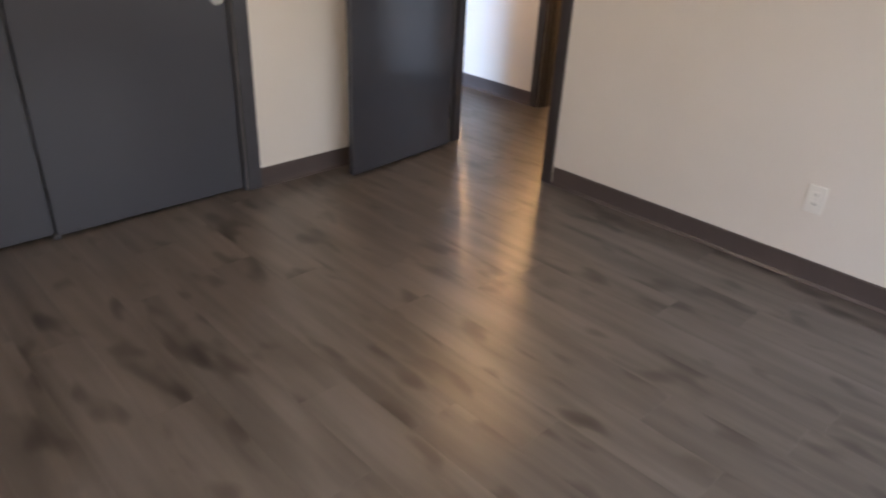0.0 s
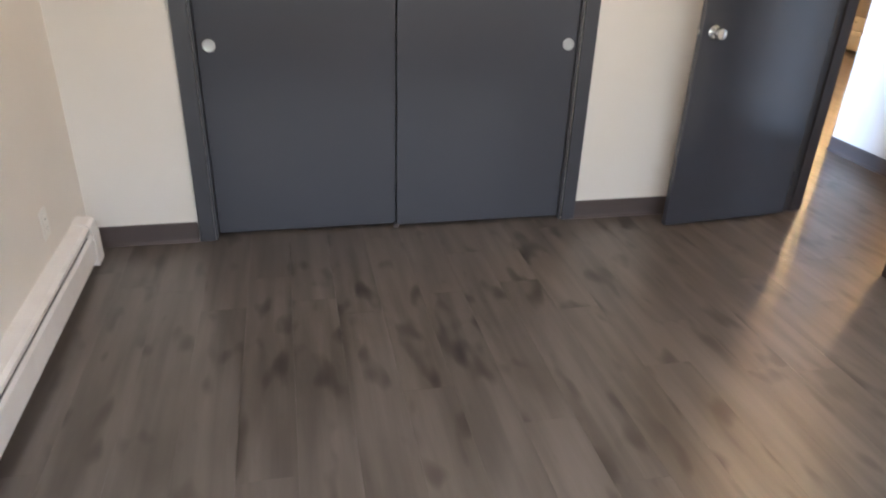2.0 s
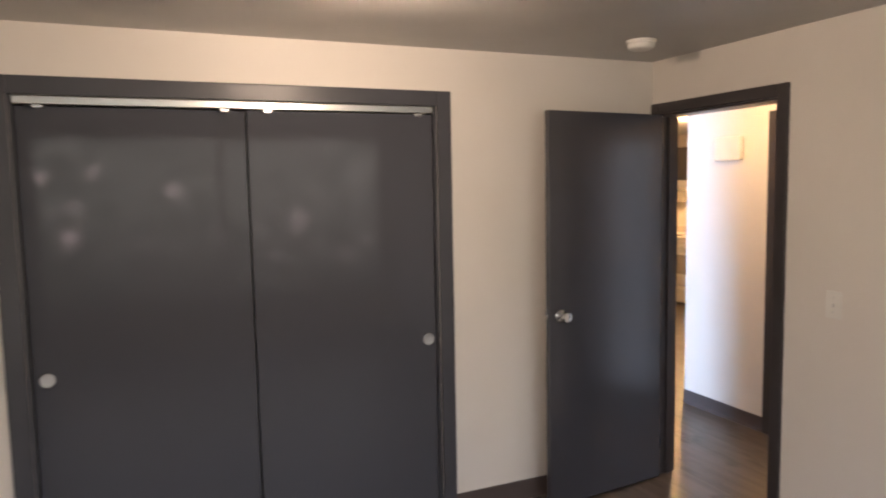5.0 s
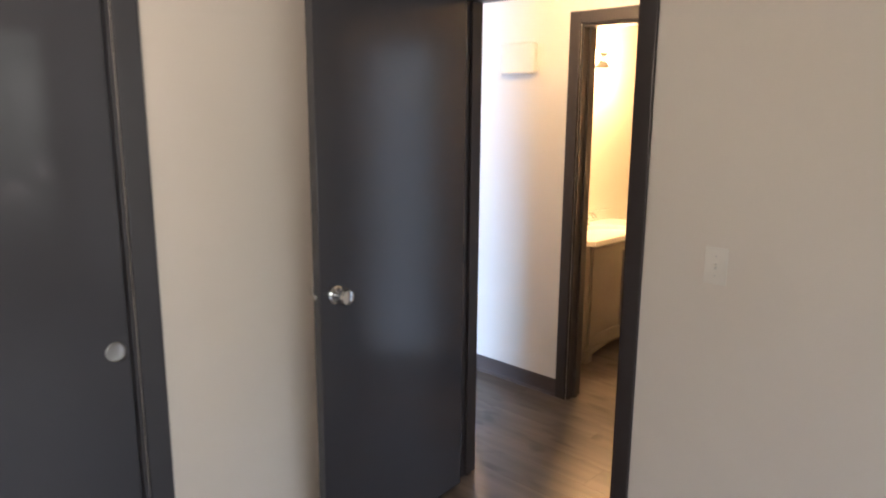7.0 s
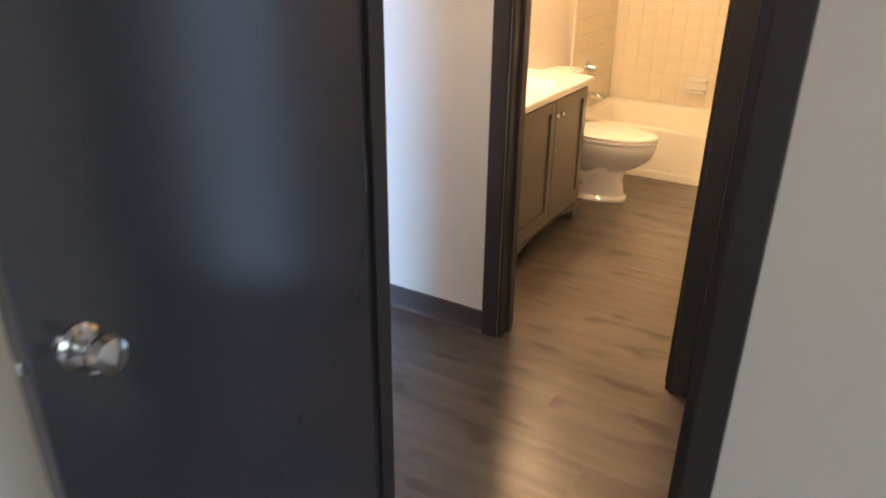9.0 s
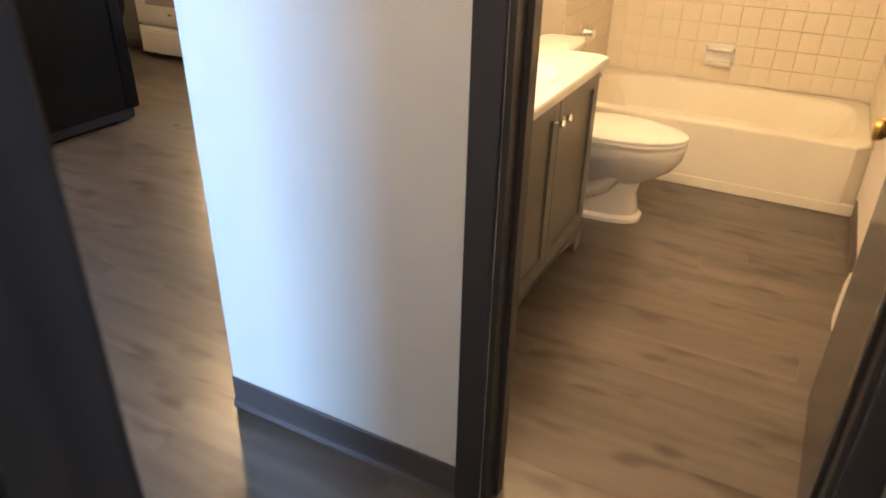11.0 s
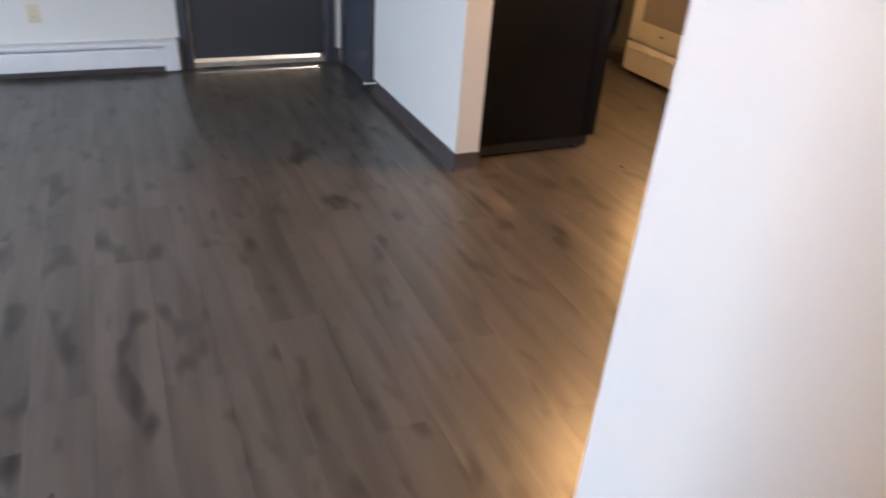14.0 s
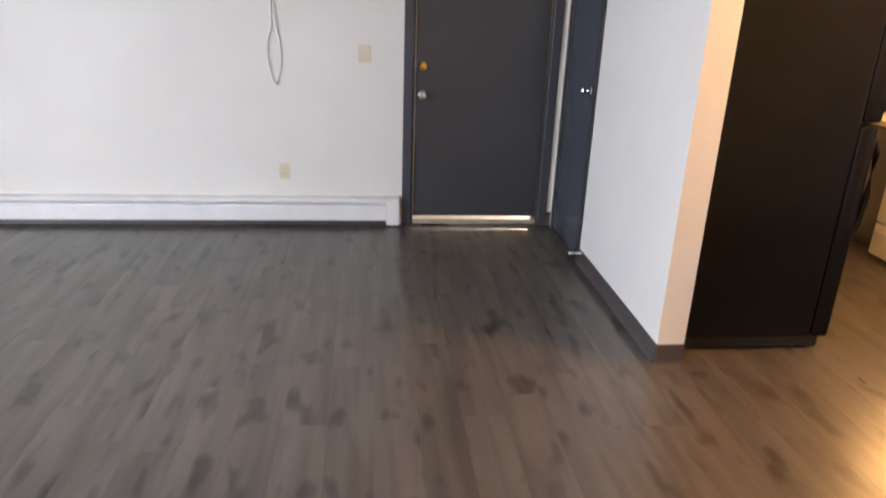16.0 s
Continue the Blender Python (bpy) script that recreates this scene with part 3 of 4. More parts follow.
def shaker(parent, x0, x1, z0, z1, y, knob_x, mat, rail=0.055, knobs=CHROME, kz=None):
    d = part("door", B(x0 + rail - 0.004, x1 - rail + 0.004, y + 0.008, y + 0.012, z0 + rail - 0.004, z1 - rail + 0.004), mat, parent)
    for a, b2, c, e in ((x0, x0 + rail, z0, z1), (x1 - rail, x1, z0, z1), (x0 + rail, x1 - rail, z0, z0 + rail), (x0 + rail, x1 - rail, z1 - rail, z1)):
        part("rail", B(a, b2, y - 0.004, y + 0.012, c, e, bevel=0.002), mat, d)
    q = Matrix.Translation((knob_x, y - 0.004, kz if kz else z1 - 0.07)) @ Vector((0, -1, 0)).to_track_quat('Z', 'Y').to_matrix().to_4x4()
    part("knob", lathe(bmesh.new(), [(0.008, 0), (0.006, 0.012), (0.014, 0.020), (0.0155, 0.026), (0.010, 0.030)], q, 20), knobs, d)


shaker(vt, 1.652, 2.085, 0.125, 0.755, VF, 2.052, VANITY)
shaker(vt, 2.089, 2.522, 0.125, 0.755, VF, 2.122, VANITY)

top = thing("bathroom_sink", 2.08, 0.5, 0.776, "white cultured marble vanity top with integral basin", "sink")
bm = bmesh.new()
outer = [(VX0 - 0.02, VF - 0.03), (VX1 + 0.015, VF - 0.03), (VX1 + 0.015, VB), (VX0 - 0.02, VB)]
k = 40
basin = []
for i in range(k):
    a = 2 * math.pi * i / k
    basin.append((2.08 + 0.22 * math.cos(a), 0.50 + 0.15 * math.sin(a)))


def on_rect(cx, cy, a, x0, x1, y0, y1):
    c, s = math.cos(a), math.sin(a)
    t = min(((x1 - cx) / c if c > 1e-6 else (x0 - cx) / c if c < -1e-6 else 9), ((y1 - cy) / s if s > 1e-6 else (y0 - cy) / s if s < -1e-6 else 9))
    return cx + t * c, cy + t * s


def sunk(bm, x0, x1, y0, y1, zb, zt, cx, cy, rings, k=56):
    """A slab or tub body with a sunk basin. rings: (rx, ry, z, power) from the rim down."""
    rim = []
    for i in range(k):
        a = 2 * math.pi * i / k + math.pi / 4
        rim.append(on_rect(cx, cy, a, x0, x1, y0, y1))
    skins = [[(x, y, zb) for x, y in rim], [(x, y, zt - 0.008) for x, y in rim],
             [(cx + (x - cx) * 0.992, cy + (y - cy) * 0.985, zt) for x, y in rim]]
    for rx, ry, z, p in rings:
        r = []
        for i in range(k):
            a = 2 * math.pi * i / k + math.pi / 4
            c, s = math.cos(a), math.sin(a)
            d = (abs(c / rx) ** p + abs(s / ry) ** p) ** (-1 / p)
            r.append((cx + d * c, cy + d * s, z))
        skins.append(r)
    return loft(bm, skins)


part("counter", sunk(bmesh.new(), VX0 - 0.02, VX1 + 0.015, VF - 0.03, VB, 0.776, 0.807, 2.08, 0.50,
     [(0.235, 0.165, 0.806, 2.2), (0.225, 0.155, 0.800, 2.2), (0.19, 0.125, 0.745, 2.1), (0.11, 0.07, 0.705, 2), (0.02, 0.02, 0.70, 2)]), MARBLE, top)
part("backsplash", B(VX0 - 0.02, VX1 + 0.015, VB - 0.02, VB + 0.001, 0.807, 0.885, bevel=0.005), MARBLE, top)
fa = thing("basin_faucet", 2.08, 0.69, 0.807, "chrome basin faucet on the vanity top", "faucet")
part("spout", tube(bmesh.new(), [(2.08, 0.69, 0.807), (2.08, 0.69, 0.87), (2.08, 0.66, 0.905), (2.08, 0.60, 0.90), (2.08, 0.575, 0.875)], 0.012), CHROME, fa)
for s in (-0.08, 0.08):
    part("handle", lathe(bmesh.new(), [(0.02, 0.807), (0.014, 0.825), (0.018, 0.85), (0.012, 0.856)], Matrix.Translation((2.08 + s, 0.69, 0))), CHROME, fa)

vl = thing("vanity_light", 2.09, 0.76, 1.96, "vanity light bar with three lit globe bulbs", "wall lamp")
part("bar", B(1.76, 2.42, 0.735, 0.765, 1.91, 2.01, bevel=0.004), CHROME, vl)
for bx in (1.85, 2.09, 2.33):
    part("socket", lathe(bmesh.new(), [(0.022, 0), (0.02, 0.03), (0.016, 0.04)], Matrix.Translation((bx, 0.735, 1.96)) @ Vector((0, -1, 0)).to_track_quat('Z', 'Y').to_matrix().to_4x4()), CHROME, vl)
    s = bmesh.new()
    bmesh.ops.create_uvsphere(s, u_segments=20, v_segments=12, radius=0.042, matrix=Matrix.Translation((bx, 0.655, 1.96)))
    part("bulb", s, BULB, vl, "lit warm globe bulb").visible_shadow = False

# toilet, backed on the north wall and facing -y
TX = 2.93
to = thing("toilet", TX, 0.4, 0, "white porcelain toilet with closed lid", "toilet")
part("pedestal", loft(bmesh.new(), [
    oval(TX, 0.42, 0.0, 0.112, 0.25, front=0.10, power=2.8), oval(TX, 0.42, 0.018, 0.112, 0.25, front=0.10, power=2.8),
    oval(TX, 0.42, 0.032, 0.098, 0.238, front=0.08, power=2.6), oval(TX, 0.42, 0.12, 0.090, 0.225, front=0.06, power=2.5),
    oval(TX, 0.41, 0.185, 0.094, 0.225, front=0.08, power=2.3), oval(TX, 0.37, 0.22, 0.118, 0.235, front=0.14), oval(TX, 0.34, 0.26, 0.150, 0.245, front=0.19),
    oval(TX, 0.32, 0.31, 0.172, 0.25, front=0.23), oval(TX, 0.32, 0.345, 0.179, 0.253, front=0.25), oval(TX, 0.32, 0.368, 0.180, 0.254, front=0.25), oval(TX, 0.32, 0.378, 0.172, 0.245, front=0.25)]), CERAMIC, to)
for side in (-1, 1):
    # the moulded trapway bulging from the pedestal's flank
    part("trapway", tube(bmesh.new(), [(TX + side * 0.066, 0.27, 0.235), (TX + side * 0.074, 0.32, 0.165), (TX + side * 0.076, 0.39, 0.125), (TX + side * 0.076, 0.46, 0.16), (TX + side * 0.074, 0.52, 0.20), (TX + side * 0.066, 0.58, 0.13), (TX + side * 0.062, 0.60, 0.04)], 0.043, 16), CERAMIC, to)
    part("bolt_cap", lathe(bmesh.new(), [(0.013, 0.017), (0.012, 0.032), (0.005, 0.037)], Matrix.Translation((TX + side * 0.10, 0.40, 0)), 14), CERAMIC, to)
part("seat", loft(bmesh.new(), [oval(TX, 0.32, z, 0.184 - e, 0.24 - e, front=0.34) for z, e in ((0.380, 0.008), (0.384, 0), (0.395, 0), (0.400, 0.007))]), CERAMIC, to)
part("lid", loft(bmesh.new(), [oval(TX, 0.32, z, 0.184 - e, 0.24 - e, front=0.34) for z, e in ((0.403, 0.007), (0.406, 0.001), (0.416, 0.002), (0.424, 0.018), (0.428, 0.06))]), CERAMIC, to)
part("tank", loft(bmesh.new(), [oval(TX, 0.655, z, rx, ry, 40, power=7) for z, rx, ry in ((0.385, 0.19, 0.085), (0.40, 0.20, 0.092), (0.70, 0.222, 0.098))]), CERAMIC, to)
part("tank_lid", loft(bmesh.new(), [oval(TX, 0.655, z, rx, ry, 40, power=7) for z, rx, ry in ((0.701, 0.228, 0.104), (0.706, 0.232, 0.107), (0.728, 0.232, 0.107), (0.738, 0.222, 0.098))]), CERAMIC, to)
lv = part("flush_lever", tube(bmesh.new(), [(TX - 0.15, 0.548, 0.665), (TX - 0.10, 0.540, 0.662), (TX - 0.06, 0.540, 0.655)], 0.007), CHROME, to, "chrome flush lever")

# tub with its apron
TUBX, TUBE2, TH = 3.455, 4.315, 0.335
tb = thing("bathtub", 3.87, 0.02, 0, "white enamelled alcove bathtub", "bathtub")
part("basin", sunk(bmesh.new(), TUBX, TUBE2, -0.723, 0.763, 0.0, TH, 3.882, 0.02,
     [(0.36, 0.67, TH, 6), (0.35, 0.66, TH - 0.012, 6), (0.31, 0.60, 0.16, 5), (0.27, 0.55, 0.115, 4), (0.05, 0.1, 0.11, 3)]), TUB, tb)
part("skirt", B(TUBX - 0.004, TUBX + 0.02, -0.722, 0.762, 0.0, 0.055, bevel=0.006), TUB, tb)

so = thing("soap_dish", 4.30, 0.07, 0.52, "white ceramic soap dish with grab bar on the tiled wall", "soap dish")
part("back", B(4.296, 4.312, 0.02, 0.18, 0.43, 0.56, bevel=0.006), CERAMIC, so)
part("tray", B(4.235, 4.30, 0.025, 0.175, 0.44, 0.462, bevel=0.008), CERAMIC, so)
part("bar", tube(bmesh.new(), [(4.30, 0.03, 0.525), (4.26, 0.035, 0.53), (4.25, 0.06, 0.532), (4.25, 0.14, 0.532), (4.26, 0.165, 0.53), (4.30, 0.17, 0.525)], 0.011), CERAMIC, so)

heater("baseboard_heater", pose(2.44, -0.725, 0.0, 0, 0, 180), 1.14, "white metal baseboard heater behind the bathroom door", depth=0.78)

# chrome tub fittings on the north wall
tf = thing("tub_faucet", 3.85, 0.76, 0.55, "chrome tub faucet handle and spout on the end wall", "faucet")
q = Matrix.Translation((3.74, 0.757, 0.64)) @ Vector((0, -1, 0)).to_track_quat('Z', 'Y').to_matrix().to_4x4()
part("valve_plate", lathe(bmesh.new(), [(0.06, 0), (0.058, 0.006), (0.03, 0.014), (0.022, 0.05), (0.026, 0.06), (0.015, 0.066)], q), CHROME, tf)
part("spout", tube(bmesh.new(), [(3.78, 0.757, 0.44), (3.78, 0.70, 0.445), (3.78, 0.65, 0.435), (3.78, 0.63, 0.41)], 0.022), CHROME, tf)
# ---- kitchen ----
FX0, FX1, FY0, FY1, FH = 2.022, 2.712, 3.262, 4.03, 1.68
fr = thing("refrigerator", 2.4, 3.7, 0, "black top-freezer refrigerator beside the wall end", "refrigerator")
part("cabinet", B(FX0, FX1, FY0, FY1, 0.075, FH, bevel=0.008), BLACK, fr)
part("base_grille", B(FX0 + 0.02, FX1 + 0.055, FY0 + 0.012, FY1 - 0.012, 0.018, 0.074, bevel=0.006), RUBBER, fr)
fd = part("fridge_door", B(FX1 + 0.008, FX1 + 0.10, FY0, FY1, 0.07, 1.13, bevel=0.018, seg=3), BLACK, fr)
zd = part("freezer_door", B(FX1 + 0.008, FX1 + 0.10, FY0, FY1, 1.145, FH, bevel=0.018, seg=3), BLACK, fr)
part("handle", tube(bmesh.new(), [(FX1 + 0.095, FY0 + 0.05, 0.58), (FX1 + 0.135, FY0 + 0.05, 0.64), (FX1 + 0.15, FY0 + 0.05, 0.80), (FX1 + 0.145, FY0 + 0.05, 1.0), (FX1 + 0.095, FY0 + 0.05, 1.11)], 0.017), BLACK, fd)
part("handle", tube(bmesh.new(), [(FX1 + 0.095, FY0 + 0.05, 1.17), (FX1 + 0.14, FY0 + 0.05, 1.22), (FX1 + 0.145, FY0 + 0.05, 1.38), (FX1 + 0.095, FY0 + 0.05, 1.50)], 0.017), BLACK, zd)
part("hinge_bracket", B(FX1 + 0.0, FX1 + 0.05, FY0 + 0.04, FY0 + 0.07, 1.1325, 1.1425), RUBBER, fr)
for fx in (FX0 + 0.06, FX1 - 0.02):
    for fy in (FY0 + 0.05, FY1 - 0.05):
        part("foot", lathe(bmesh.new(), [(0.02, 0), (0.02, 0.02)], Matrix.Translation((fx, fy, 0)), 12), RUBBER, fr)

SX, SY0, SY1 = 3.96, 3.80, 4.56
sv = thing("kitchen_range", 4.28, 4.18, 0, "white electric kitchen range with grey oven window", "stove")
part("body", B(SX + 0.04, 4.60, SY0, SY1, 0.03, 0.895, bevel=0.004), STOVE, sv)
for fx in (SX + 0.08, 4.55):
    for fy in (SY0 + 0.05, SY1 - 0.05):
        part("foot", lathe(bmesh.new(), [(0.02, 0), (0.015, 0.032)], Matrix.Translation((fx, fy, 0)), 12), RUBBER, sv)
dr = part("drawer", B(SX, SX + 0.038, SY0 + 0.004, SY1 - 0.004, 0.035, 0.255, bevel=0.01, seg=3), STOVE, sv)
part("drawer_lip", B(SX - 0.012, SX + 0.004, SY0 + 0.03, SY1 - 0.03, 0.195, 0.225, bevel=0.006), STOVE, dr)
od = part("oven_door", B(SX, SX + 0.038, SY0 + 0.004, SY1 - 0.004, 0.267, 0.83, bevel=0.01, seg=3), STOVE, sv)
part("oven_window", B(SX - 0.003, SX + 0.004, SY0 + 0.13, SY1 - 0.13, 0.42, 0.68, bevel=0.002), OVENGLASS, od)
part("emblem", B(SX - 0.002, SX + 0.003, SY0 + 0.36, SY0 + 0.40, 0.352, 0.362), RUBBER, od)
part("handle", tube(bmesh.new(), [(SX + 0.002, SY0 + 0.06, 0.785), (SX - 0.035, SY0 + 0.075, 0.785), (SX - 0.04, SY0 + 0.1, 0.785), (SX - 0.04, SY1 - 0.1, 0.785), (SX - 0.035, SY1 - 0.075, 0.785), (SX + 0.002, SY1 - 0.06, 0.785)], 0.013), STOVE, od)
part("control_fascia", B(SX + 0.005, SX + 0.04, SY0 + 0.002, SY1 - 0.002, 0.838, 0.893, bevel=0.008), STOVE, sv)
ck = part("cooktop", B(SX - 0.002, 4.60, SY0 - 0.003, SY1 + 0.003, 0.896, 0.915, bevel=0.006), STOVE, sv)
for bx, by, r in ((4.13, 3.98, 0.095), (4.13, 4.38, 0.075), (4.42, 3.98, 0.075), (4.42, 4.40, 0.095)):
    for rr in (0.35, 0.65, 0.95):
        ring = [(bx + r * rr * math.cos(a * math.pi / 12), by + r * rr * math.sin(a * math.pi / 12), 0.923) for a in range(24)]
        part("burner_coil", tube(bmesh.new(), ring + [ring[0]], 0.005, 6), RUBBER, ck)
bg = part("backguard", B(4.55, 4.61, SY0, SY1, 0.9155, 1.09, bevel=0.01), STOVE, sv)
for kx in (3.9, 4.0, 4.36, 4.46):
    q = Matrix.Translation((4.55, kx, 1.02)) @ Vector((-1, 0, 0)).to_track_quat('Z', 'Y').to_matrix().to_4x4()
    part("control_knob", lathe(bmesh.new(), [(0.02, 0), (0.018, 0.02), (0.012, 0.024)], q, 16), STOVE, bg)


def base_cabinet(y0, y1, doors):
    c = thing("base_cabinet", 4.3, (y0 + y1) / 2, 0, "dark grey kitchen base cabinet with brown toe kick", "cabinet", "kitchen base cabinets")
    part("body", B(4.03, 4.61, y0, y1, 0.10, 0.873), CAB, c)
    part("toe_kick", B(4.09, 4.60, y0, y1, 0, 0.0995), COVE, c)
    w = (y1 - y0) / doors
    for i in range(doors):
        a, b2 = y0 + i * w + 0.004, y0 + (i + 1) * w - 0.004
        d = part("door", B(4.016, 4.03, a + 0.05, b2 - 0.05, 0.17, 0.80), CAB, c)
        for p0, p1, z0, z1 in ((a, a + .055, .115, .86), (b2 - .055, b2, .115, .86), (a + .055, b2 - .055, .115, .17), (a + .055, b2 - .055, .80, .86)):
            part("rail", B(4.008, 4.028, p0, p1, z0, z1, bevel=0.002), CAB, d)


base_cabinet(3.20, 3.795, 1)
base_cabinet(2.30, 3.195, 2)
base_cabinet(4.565, 5.24, 1)
for a, b2 in ((2.29, 3.797), (4.563, 5.245)):
    ct = thing("countertop", 4.3, (a + b2) / 2, 0.874, "light laminate kitchen countertop", "countertop")
    part("slab", B(3.985, 4.615, a, b2, 0.874, 0.912, bevel=0.005), COUNTER, ct)
    part("backsplash", B(4.595, 4.617, a, b2, 0.912, 1.01, bevel=0.003), COUNTER, ct)


def wall_cabinet(y0, y1, z0, z1):
    c = thing("wall_cabinet", 4.45, (y0 + y1) / 2, z0, "dark grey kitchen wall cabinet", "cabinet", "kitchen wall cabinets")
    part("body", B(4.31, 4.615, y0, y1, z0, z1), CAB, c)
    part("door", B(4.29, 4.309, y0 + 0.004, y1 - 0.004, z0 + 0.004, z1 - 0.004, bevel=0.003), CAB, c)


wall_cabinet(3.20, 3.797, 1.37, 2.13)
wall_cabinet(3.80, 4.56, 1.68, 2.13)
wall_cabinet(4.563, 5.24, 1.37, 2.13)
hd = thing("range_hood", 4.36, 4.18, 1.53, "white range hood under the wall cabinet", "range hood")
part("canopy", loft(bmesh.new(), [[(x, y, z) for x, z in ((4.13, 1.545), (4.12, 1.575), (4.20, 1.675), (4.615, 1.675), (4.615, 1.545))] for y in (3.805, 4.555)]), STOVE, hd)
part("filter", B(4.20, 4.55, 3.90, 4.46, 1.538, 1.5445), STEEL, hd)

part("hood_bulb", lathe(bmesh.new(), [(0.03, 1.537), (0.034, 1.525), (0.025, 1.512), (0.006, 1.508)], Matrix.Translation((4.26, 4.18, 0))), BULB, hd, "lit hood bulb").visible_shadow = False
kl = thing("ceiling_lamp", 2.88, 2.72, H, "ceiling lamp holder with a bare lit bulb", "ceiling lamp")
part("lamp_holder", lathe(bmesh.new(), [(0.06, H), (0.058, H - 0.012), (0.03, H - 0.02), (0.024, H - 0.06), (0.02, H - 0.065)], Matrix.Translation((2.88, 2.72, 0))), PLASTIC, kl)
part("bulb", lathe(bmesh.new(), [(0.014, H - 0.064), (0.018, H - 0.085), (0.033, H - 0.12), (0.035, H - 0.14), (0.027, H - 0.162), (0.008, H - 0.172)], Matrix.Translation((2.88, 2.72, 0))), BULB, kl, "lit warm bulb").visible_shadow = False

# ---- living room ----
ed = thing("entry_door", 1.33, YN, 0, "dark slate flush steel entry door with brass deadbolt", "door")
part("leaf", B(0.837, 1.753, YN + 0.018, YN + 0.062, 0.060, 2.045, bevel=0.002), ENTRY, ed)
m = Vector((0, -1, 0))
q = Matrix.Translation((0.885, YN + 0.018, 1.135)) @ m.to_track_quat('Z', 'Y').to_matrix().to_4x4()
part("deadbolt", lathe(bmesh.new(), [(0.033, 0), (0.032, 0.008), (0.026, 0.014), (0.012, 0.015), (0.010, 0.026), (0.004, 0.027)], q), BRASS, ed, "brass deadbolt")
knob(ed, (0.885, YN + 0.018, 0.94), (0, -1, 0), CHROME)
for hz in (0.25, 1.05, 1.85):
    part("hinge", lathe(bmesh.new(), [(0.008, hz - 0.05), (0.008, hz + 0.05)], Matrix.Translation((1.758, YN + 0.012, 0)), 12), TRIM, ed)
ec = thing("door_casing_5", 1.33, YN, 0, "dark slate entry door casing with white weatherstrip", "door casing", kind="structure")
for a, b2 in ((0.752, 0.815), (1.775, 1.837)):
    part("jamb_casing", B(a, b2, YN - 0.016, YN, 0, 2.125, bevel=0.004), TRIM, ec)
part("head_casing", B(0.815, 1.775, YN - 0.016, YN, 2.06, 2.125, bevel=0.004), TRIM, ec)
part("jamb", B(0.815, 0.829, YN, YN + 0.15, 0, 2.06), TRIM, ec)
part("jamb", B(1.761, 1.775, YN, YN + 0.15, 0, 2.06), TRIM, ec)
part("head_jamb", B(0.829, 1.761, YN, YN + 0.15, 2.048, 2.06), TRIM, ec)
part("weatherstrip", B(0.8295, 0.8365, YN + 0.010, YN + 0.06, 0.04, 2.045), PLASTIC, ec, "white weatherstrip")
th = solid("door_threshold", B(0.83, 1.76, YN + 0.004, YN + 0.15, 0.0, 0.036, bevel=0.004), WOODSILL, "worn light wooden door threshold", "threshold")

cd = thing("closet_door", 1.90, 4.8, 0.012, "dark slate hinged closet door with small silver knob", "door")
part("leaf", B(1.880, 1.915, 4.526, 5.124, 0.012, 2.03, bevel=0.003), SLATE, cd)
cs = casing_x("door_casing_6", 1.875, -1, 4.51, 5.14, 2.04, w=0.05, thick=0.012)
part("jamb", B(1.875, 2.008, 4.51, 4.522, 0, 2.04), TRIM, cs)
part("jamb", B(1.875, 2.008, 5.128, 5.14, 0, 2.04), TRIM, cs)
knob(cd, (1.880, 4.60, 1.085), (-1, 0, 0), CHROME, 0.02)
for hz in (0.25, 1.85):
    part("hinge", lathe(bmesh.new(), [(0.007, hz - 0.045), (0.007, hz + 0.045)], Matrix.Translation((1.874, 5.126, 0)), 12), TRIM, cd)
ds = thing("door_stop", 1.868, 4.40, 0.09, "white sprung door stop on the baseboard", "door stop")
part("rod", tube(bmesh.new(), [(1.868, 4.40, 0.09), (1.80, 4.40, 0.09)], 0.005), PLASTIC, ds)
part("tip", tube(bmesh.new(), [(1.802, 4.40, 0.09), (1.785, 4.40, 0.09)], 0.009), PLASTIC, ds)

bc = thing("hanging_cord", -0.06, YN, 1.0, "white looped cord hanging on the living room wall", "cord")
for s, ph2 in ((-1, 0.0), (1, 0.9)):
    pts = []
    for i in range(22):
        z = 0.995 + i * 0.052
        w = 0.045 * math.sin(math.pi * min(1, i / 8)) if i < 8 else 0.012 + 0.004 * math.sin(i * 0.8 + ph2)
        pts.append((-0.115 + s * w * (1 if i < 8 else 0.6), YN - 0.012 - 0.004 * math.sin(i), z))
    part("strand", tube(bmesh.new(), pts, 0.004, 8), PLASTIC, bc)
part("cord_hook", B(-0.135, -0.095, YN - 0.022, YN, 2.08, 2.12, bevel=0.004), PLASTIC, bc)

# ---- floor planks ----
PW, PL = 0.182, 1.22


def plank_mesh(w, l):
    bm = B(-w / 2 + 0.0001, w / 2 - 0.0001, -l / 2 + 0.0001, l / 2 - 0.0001, -0.006, 0.0, bevel=0.0003, seg=1)
    return mesh_of("plank", bm, FLOOR, smooth=False)


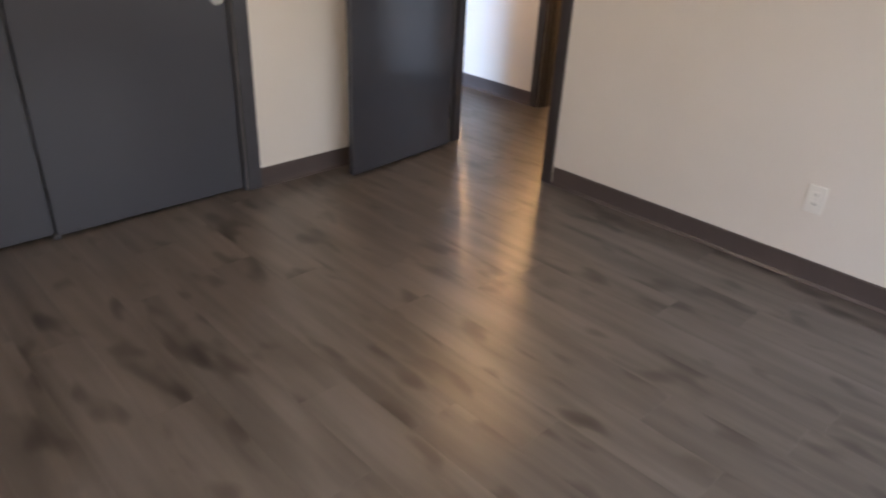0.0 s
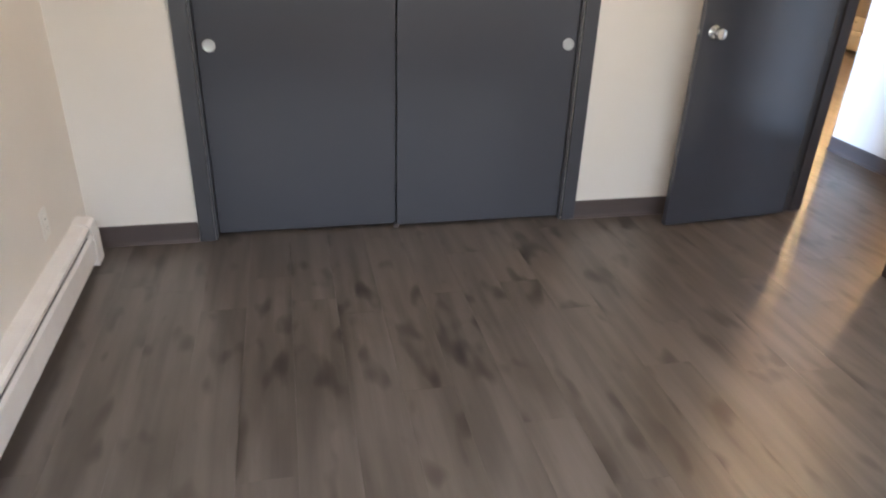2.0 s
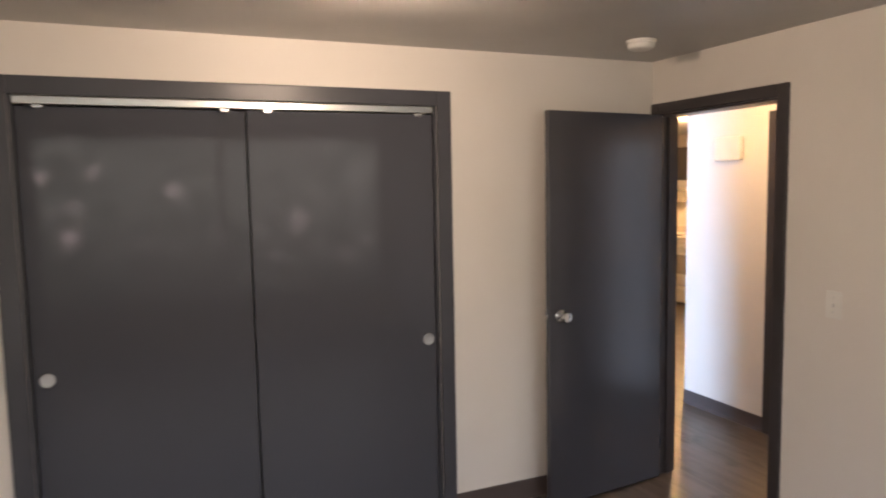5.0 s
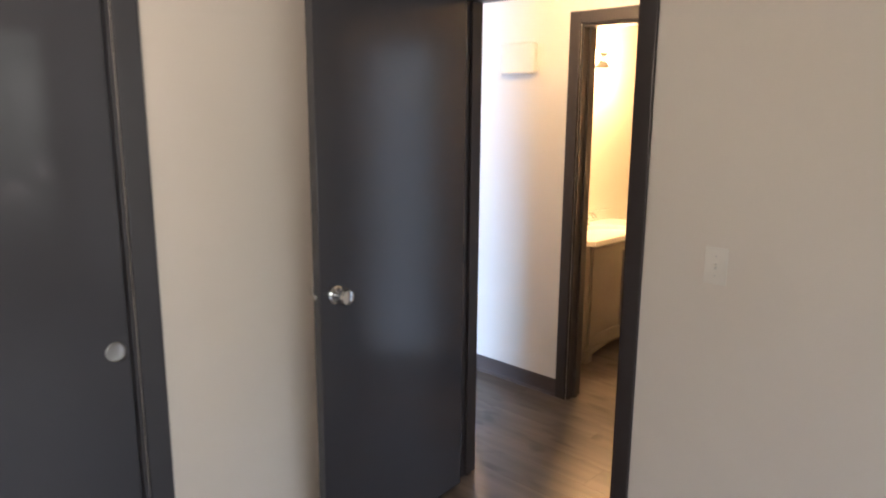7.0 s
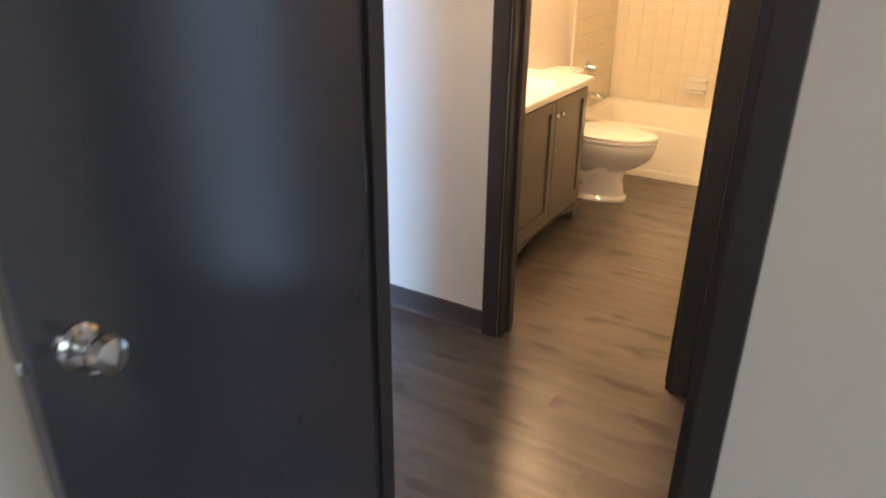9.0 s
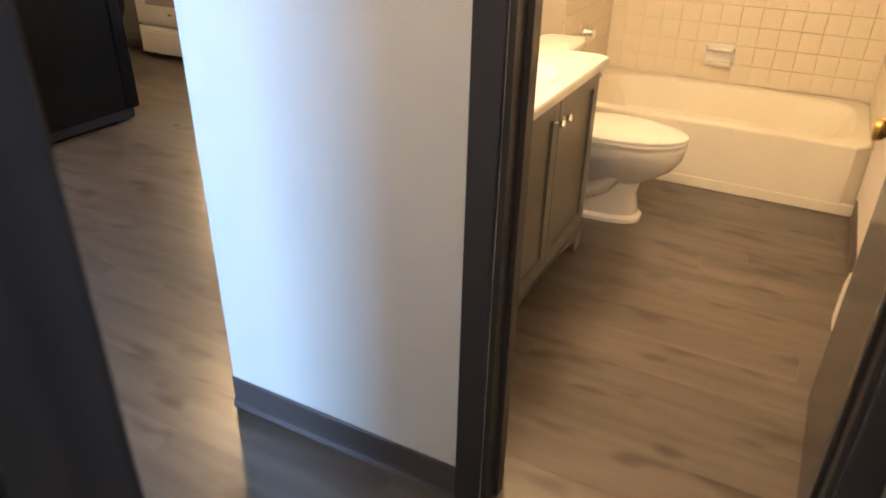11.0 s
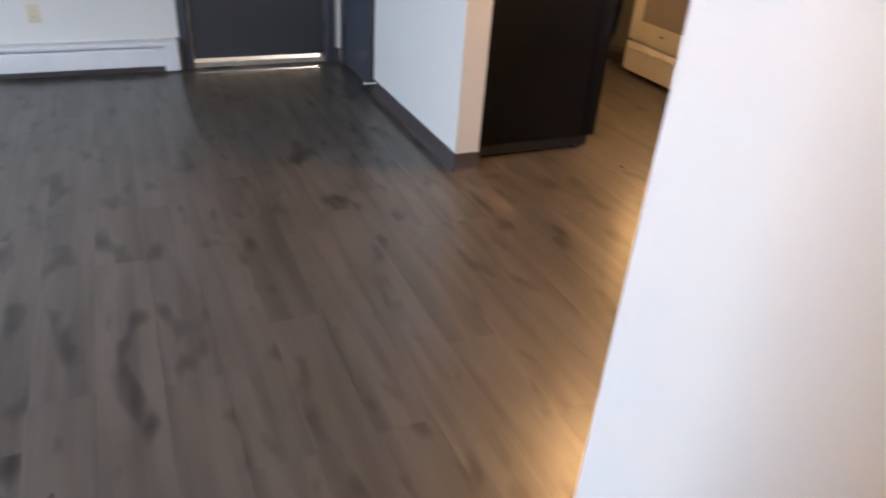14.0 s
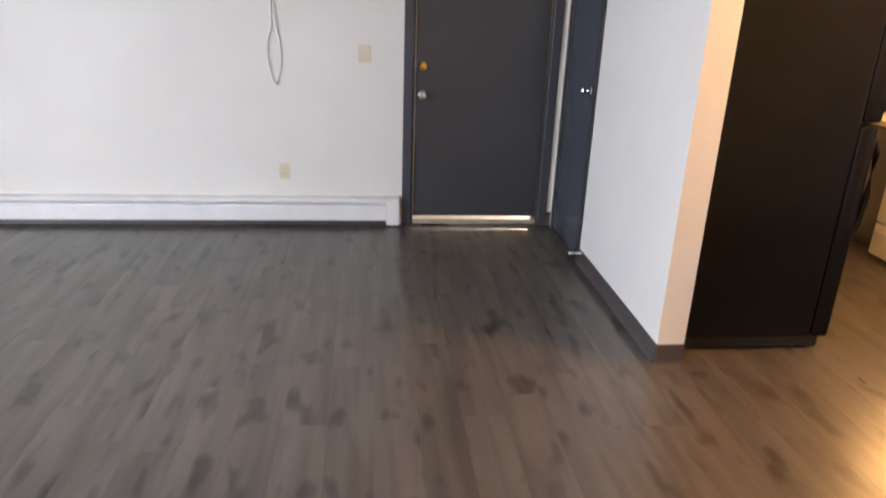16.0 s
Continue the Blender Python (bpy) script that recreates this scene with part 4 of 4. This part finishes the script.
full = plank_mesh(PW, PL)
ROOMS = ((XW, 0.1, -3.6, 0.05), (0.0, 1.2, -1.5, 5.25), (1.1, 4.32, -0.72, 0.77), (-2.5, 1.9, 0.7, 5.25), (1.9, 4.1, 0.88, 3.6), (2.5, 4.1, 3.5, 5.25))
rest = bmesh.new()
rnd = random.Random(5)
count, row = 0, 0
x = XW + PW / 2
while x < 4.6:
    y = YS - rnd.random() * PL
    while y < YN:
        cy = y + PL / 2
        if any(a - PW / 2 < x < b2 + PW / 2 and c - PL / 2 < cy < d + PL / 2 for a, b2, c, d in ROOMS) and cy + PL / 2 < YN + 0.14 + PL:
            hi = min(cy + PL / 2, YN + 0.005)
            near = x < 2.0 or cy < 1.2
            if hi - y > 0.05:
                if hi < cy + PL / 2 - 0.001:
                    p = new("plank", plank_mesh(PW, hi - y))
                    p.location = (x, (y + hi) / 2, 0)
                else:
                    p = new("plank", full)
                    p.location = (x, cy, 0)
                p.parent = floor
                count += 1
        y += PL
    x += PW
print("planks", count)

# ---- tiles round the tub ----
TS = 0.108
bmt = B(0, 0.006, -TS / 2 + 0.001, TS / 2 - 0.001, -TS / 2 + 0.001, TS / 2 - 0.001, bevel=0.0015, seg=1)
tile = mesh_of("tile", bmt, TILE, smooth=False)
gr = structure("tile_backing_1", B(4.316, 4.32, -0.725, 0.765, 0.33, 1.85), GROUT, "grouted square white tiles above the tub", "wall tile")
for i in range(14):
    for j in range(14):
        t = new("tile", tile)
        t.location = (4.3105, -0.725 + TS * (i + 0.45), 0.338 + TS * (j + 0.5))
        t.parent = gr
for name, yy, s in (("tile_backing_2", 0.765, -1), ("tile_backing_3", -0.725, 1)):
    g2 = structure(name, B(3.42, 4.315, min(yy, yy + s * 0.003), max(yy, yy + s * 0.003), 0.337, 1.85), GROUT, "grouted square white tiles at the tub's end", "wall tile")
    bm = bmesh.new()
    for i in range(8):
        for j in range(14):
            box(bm, 3.43 + TS * i + 0.001, 3.43 + TS * (i + 1) - 0.001, min(yy + s * .002, yy + s * .008), max(yy + s * .002, yy + s * .008), 0.338 + TS * j + 0.001, 0.338 + TS * (j + 1) - 0.001)
    o = new("tiles", mesh_of("tiles", bm, TILE, smooth=False))
    o.parent = g2
    tagged(o, kind="stuff")
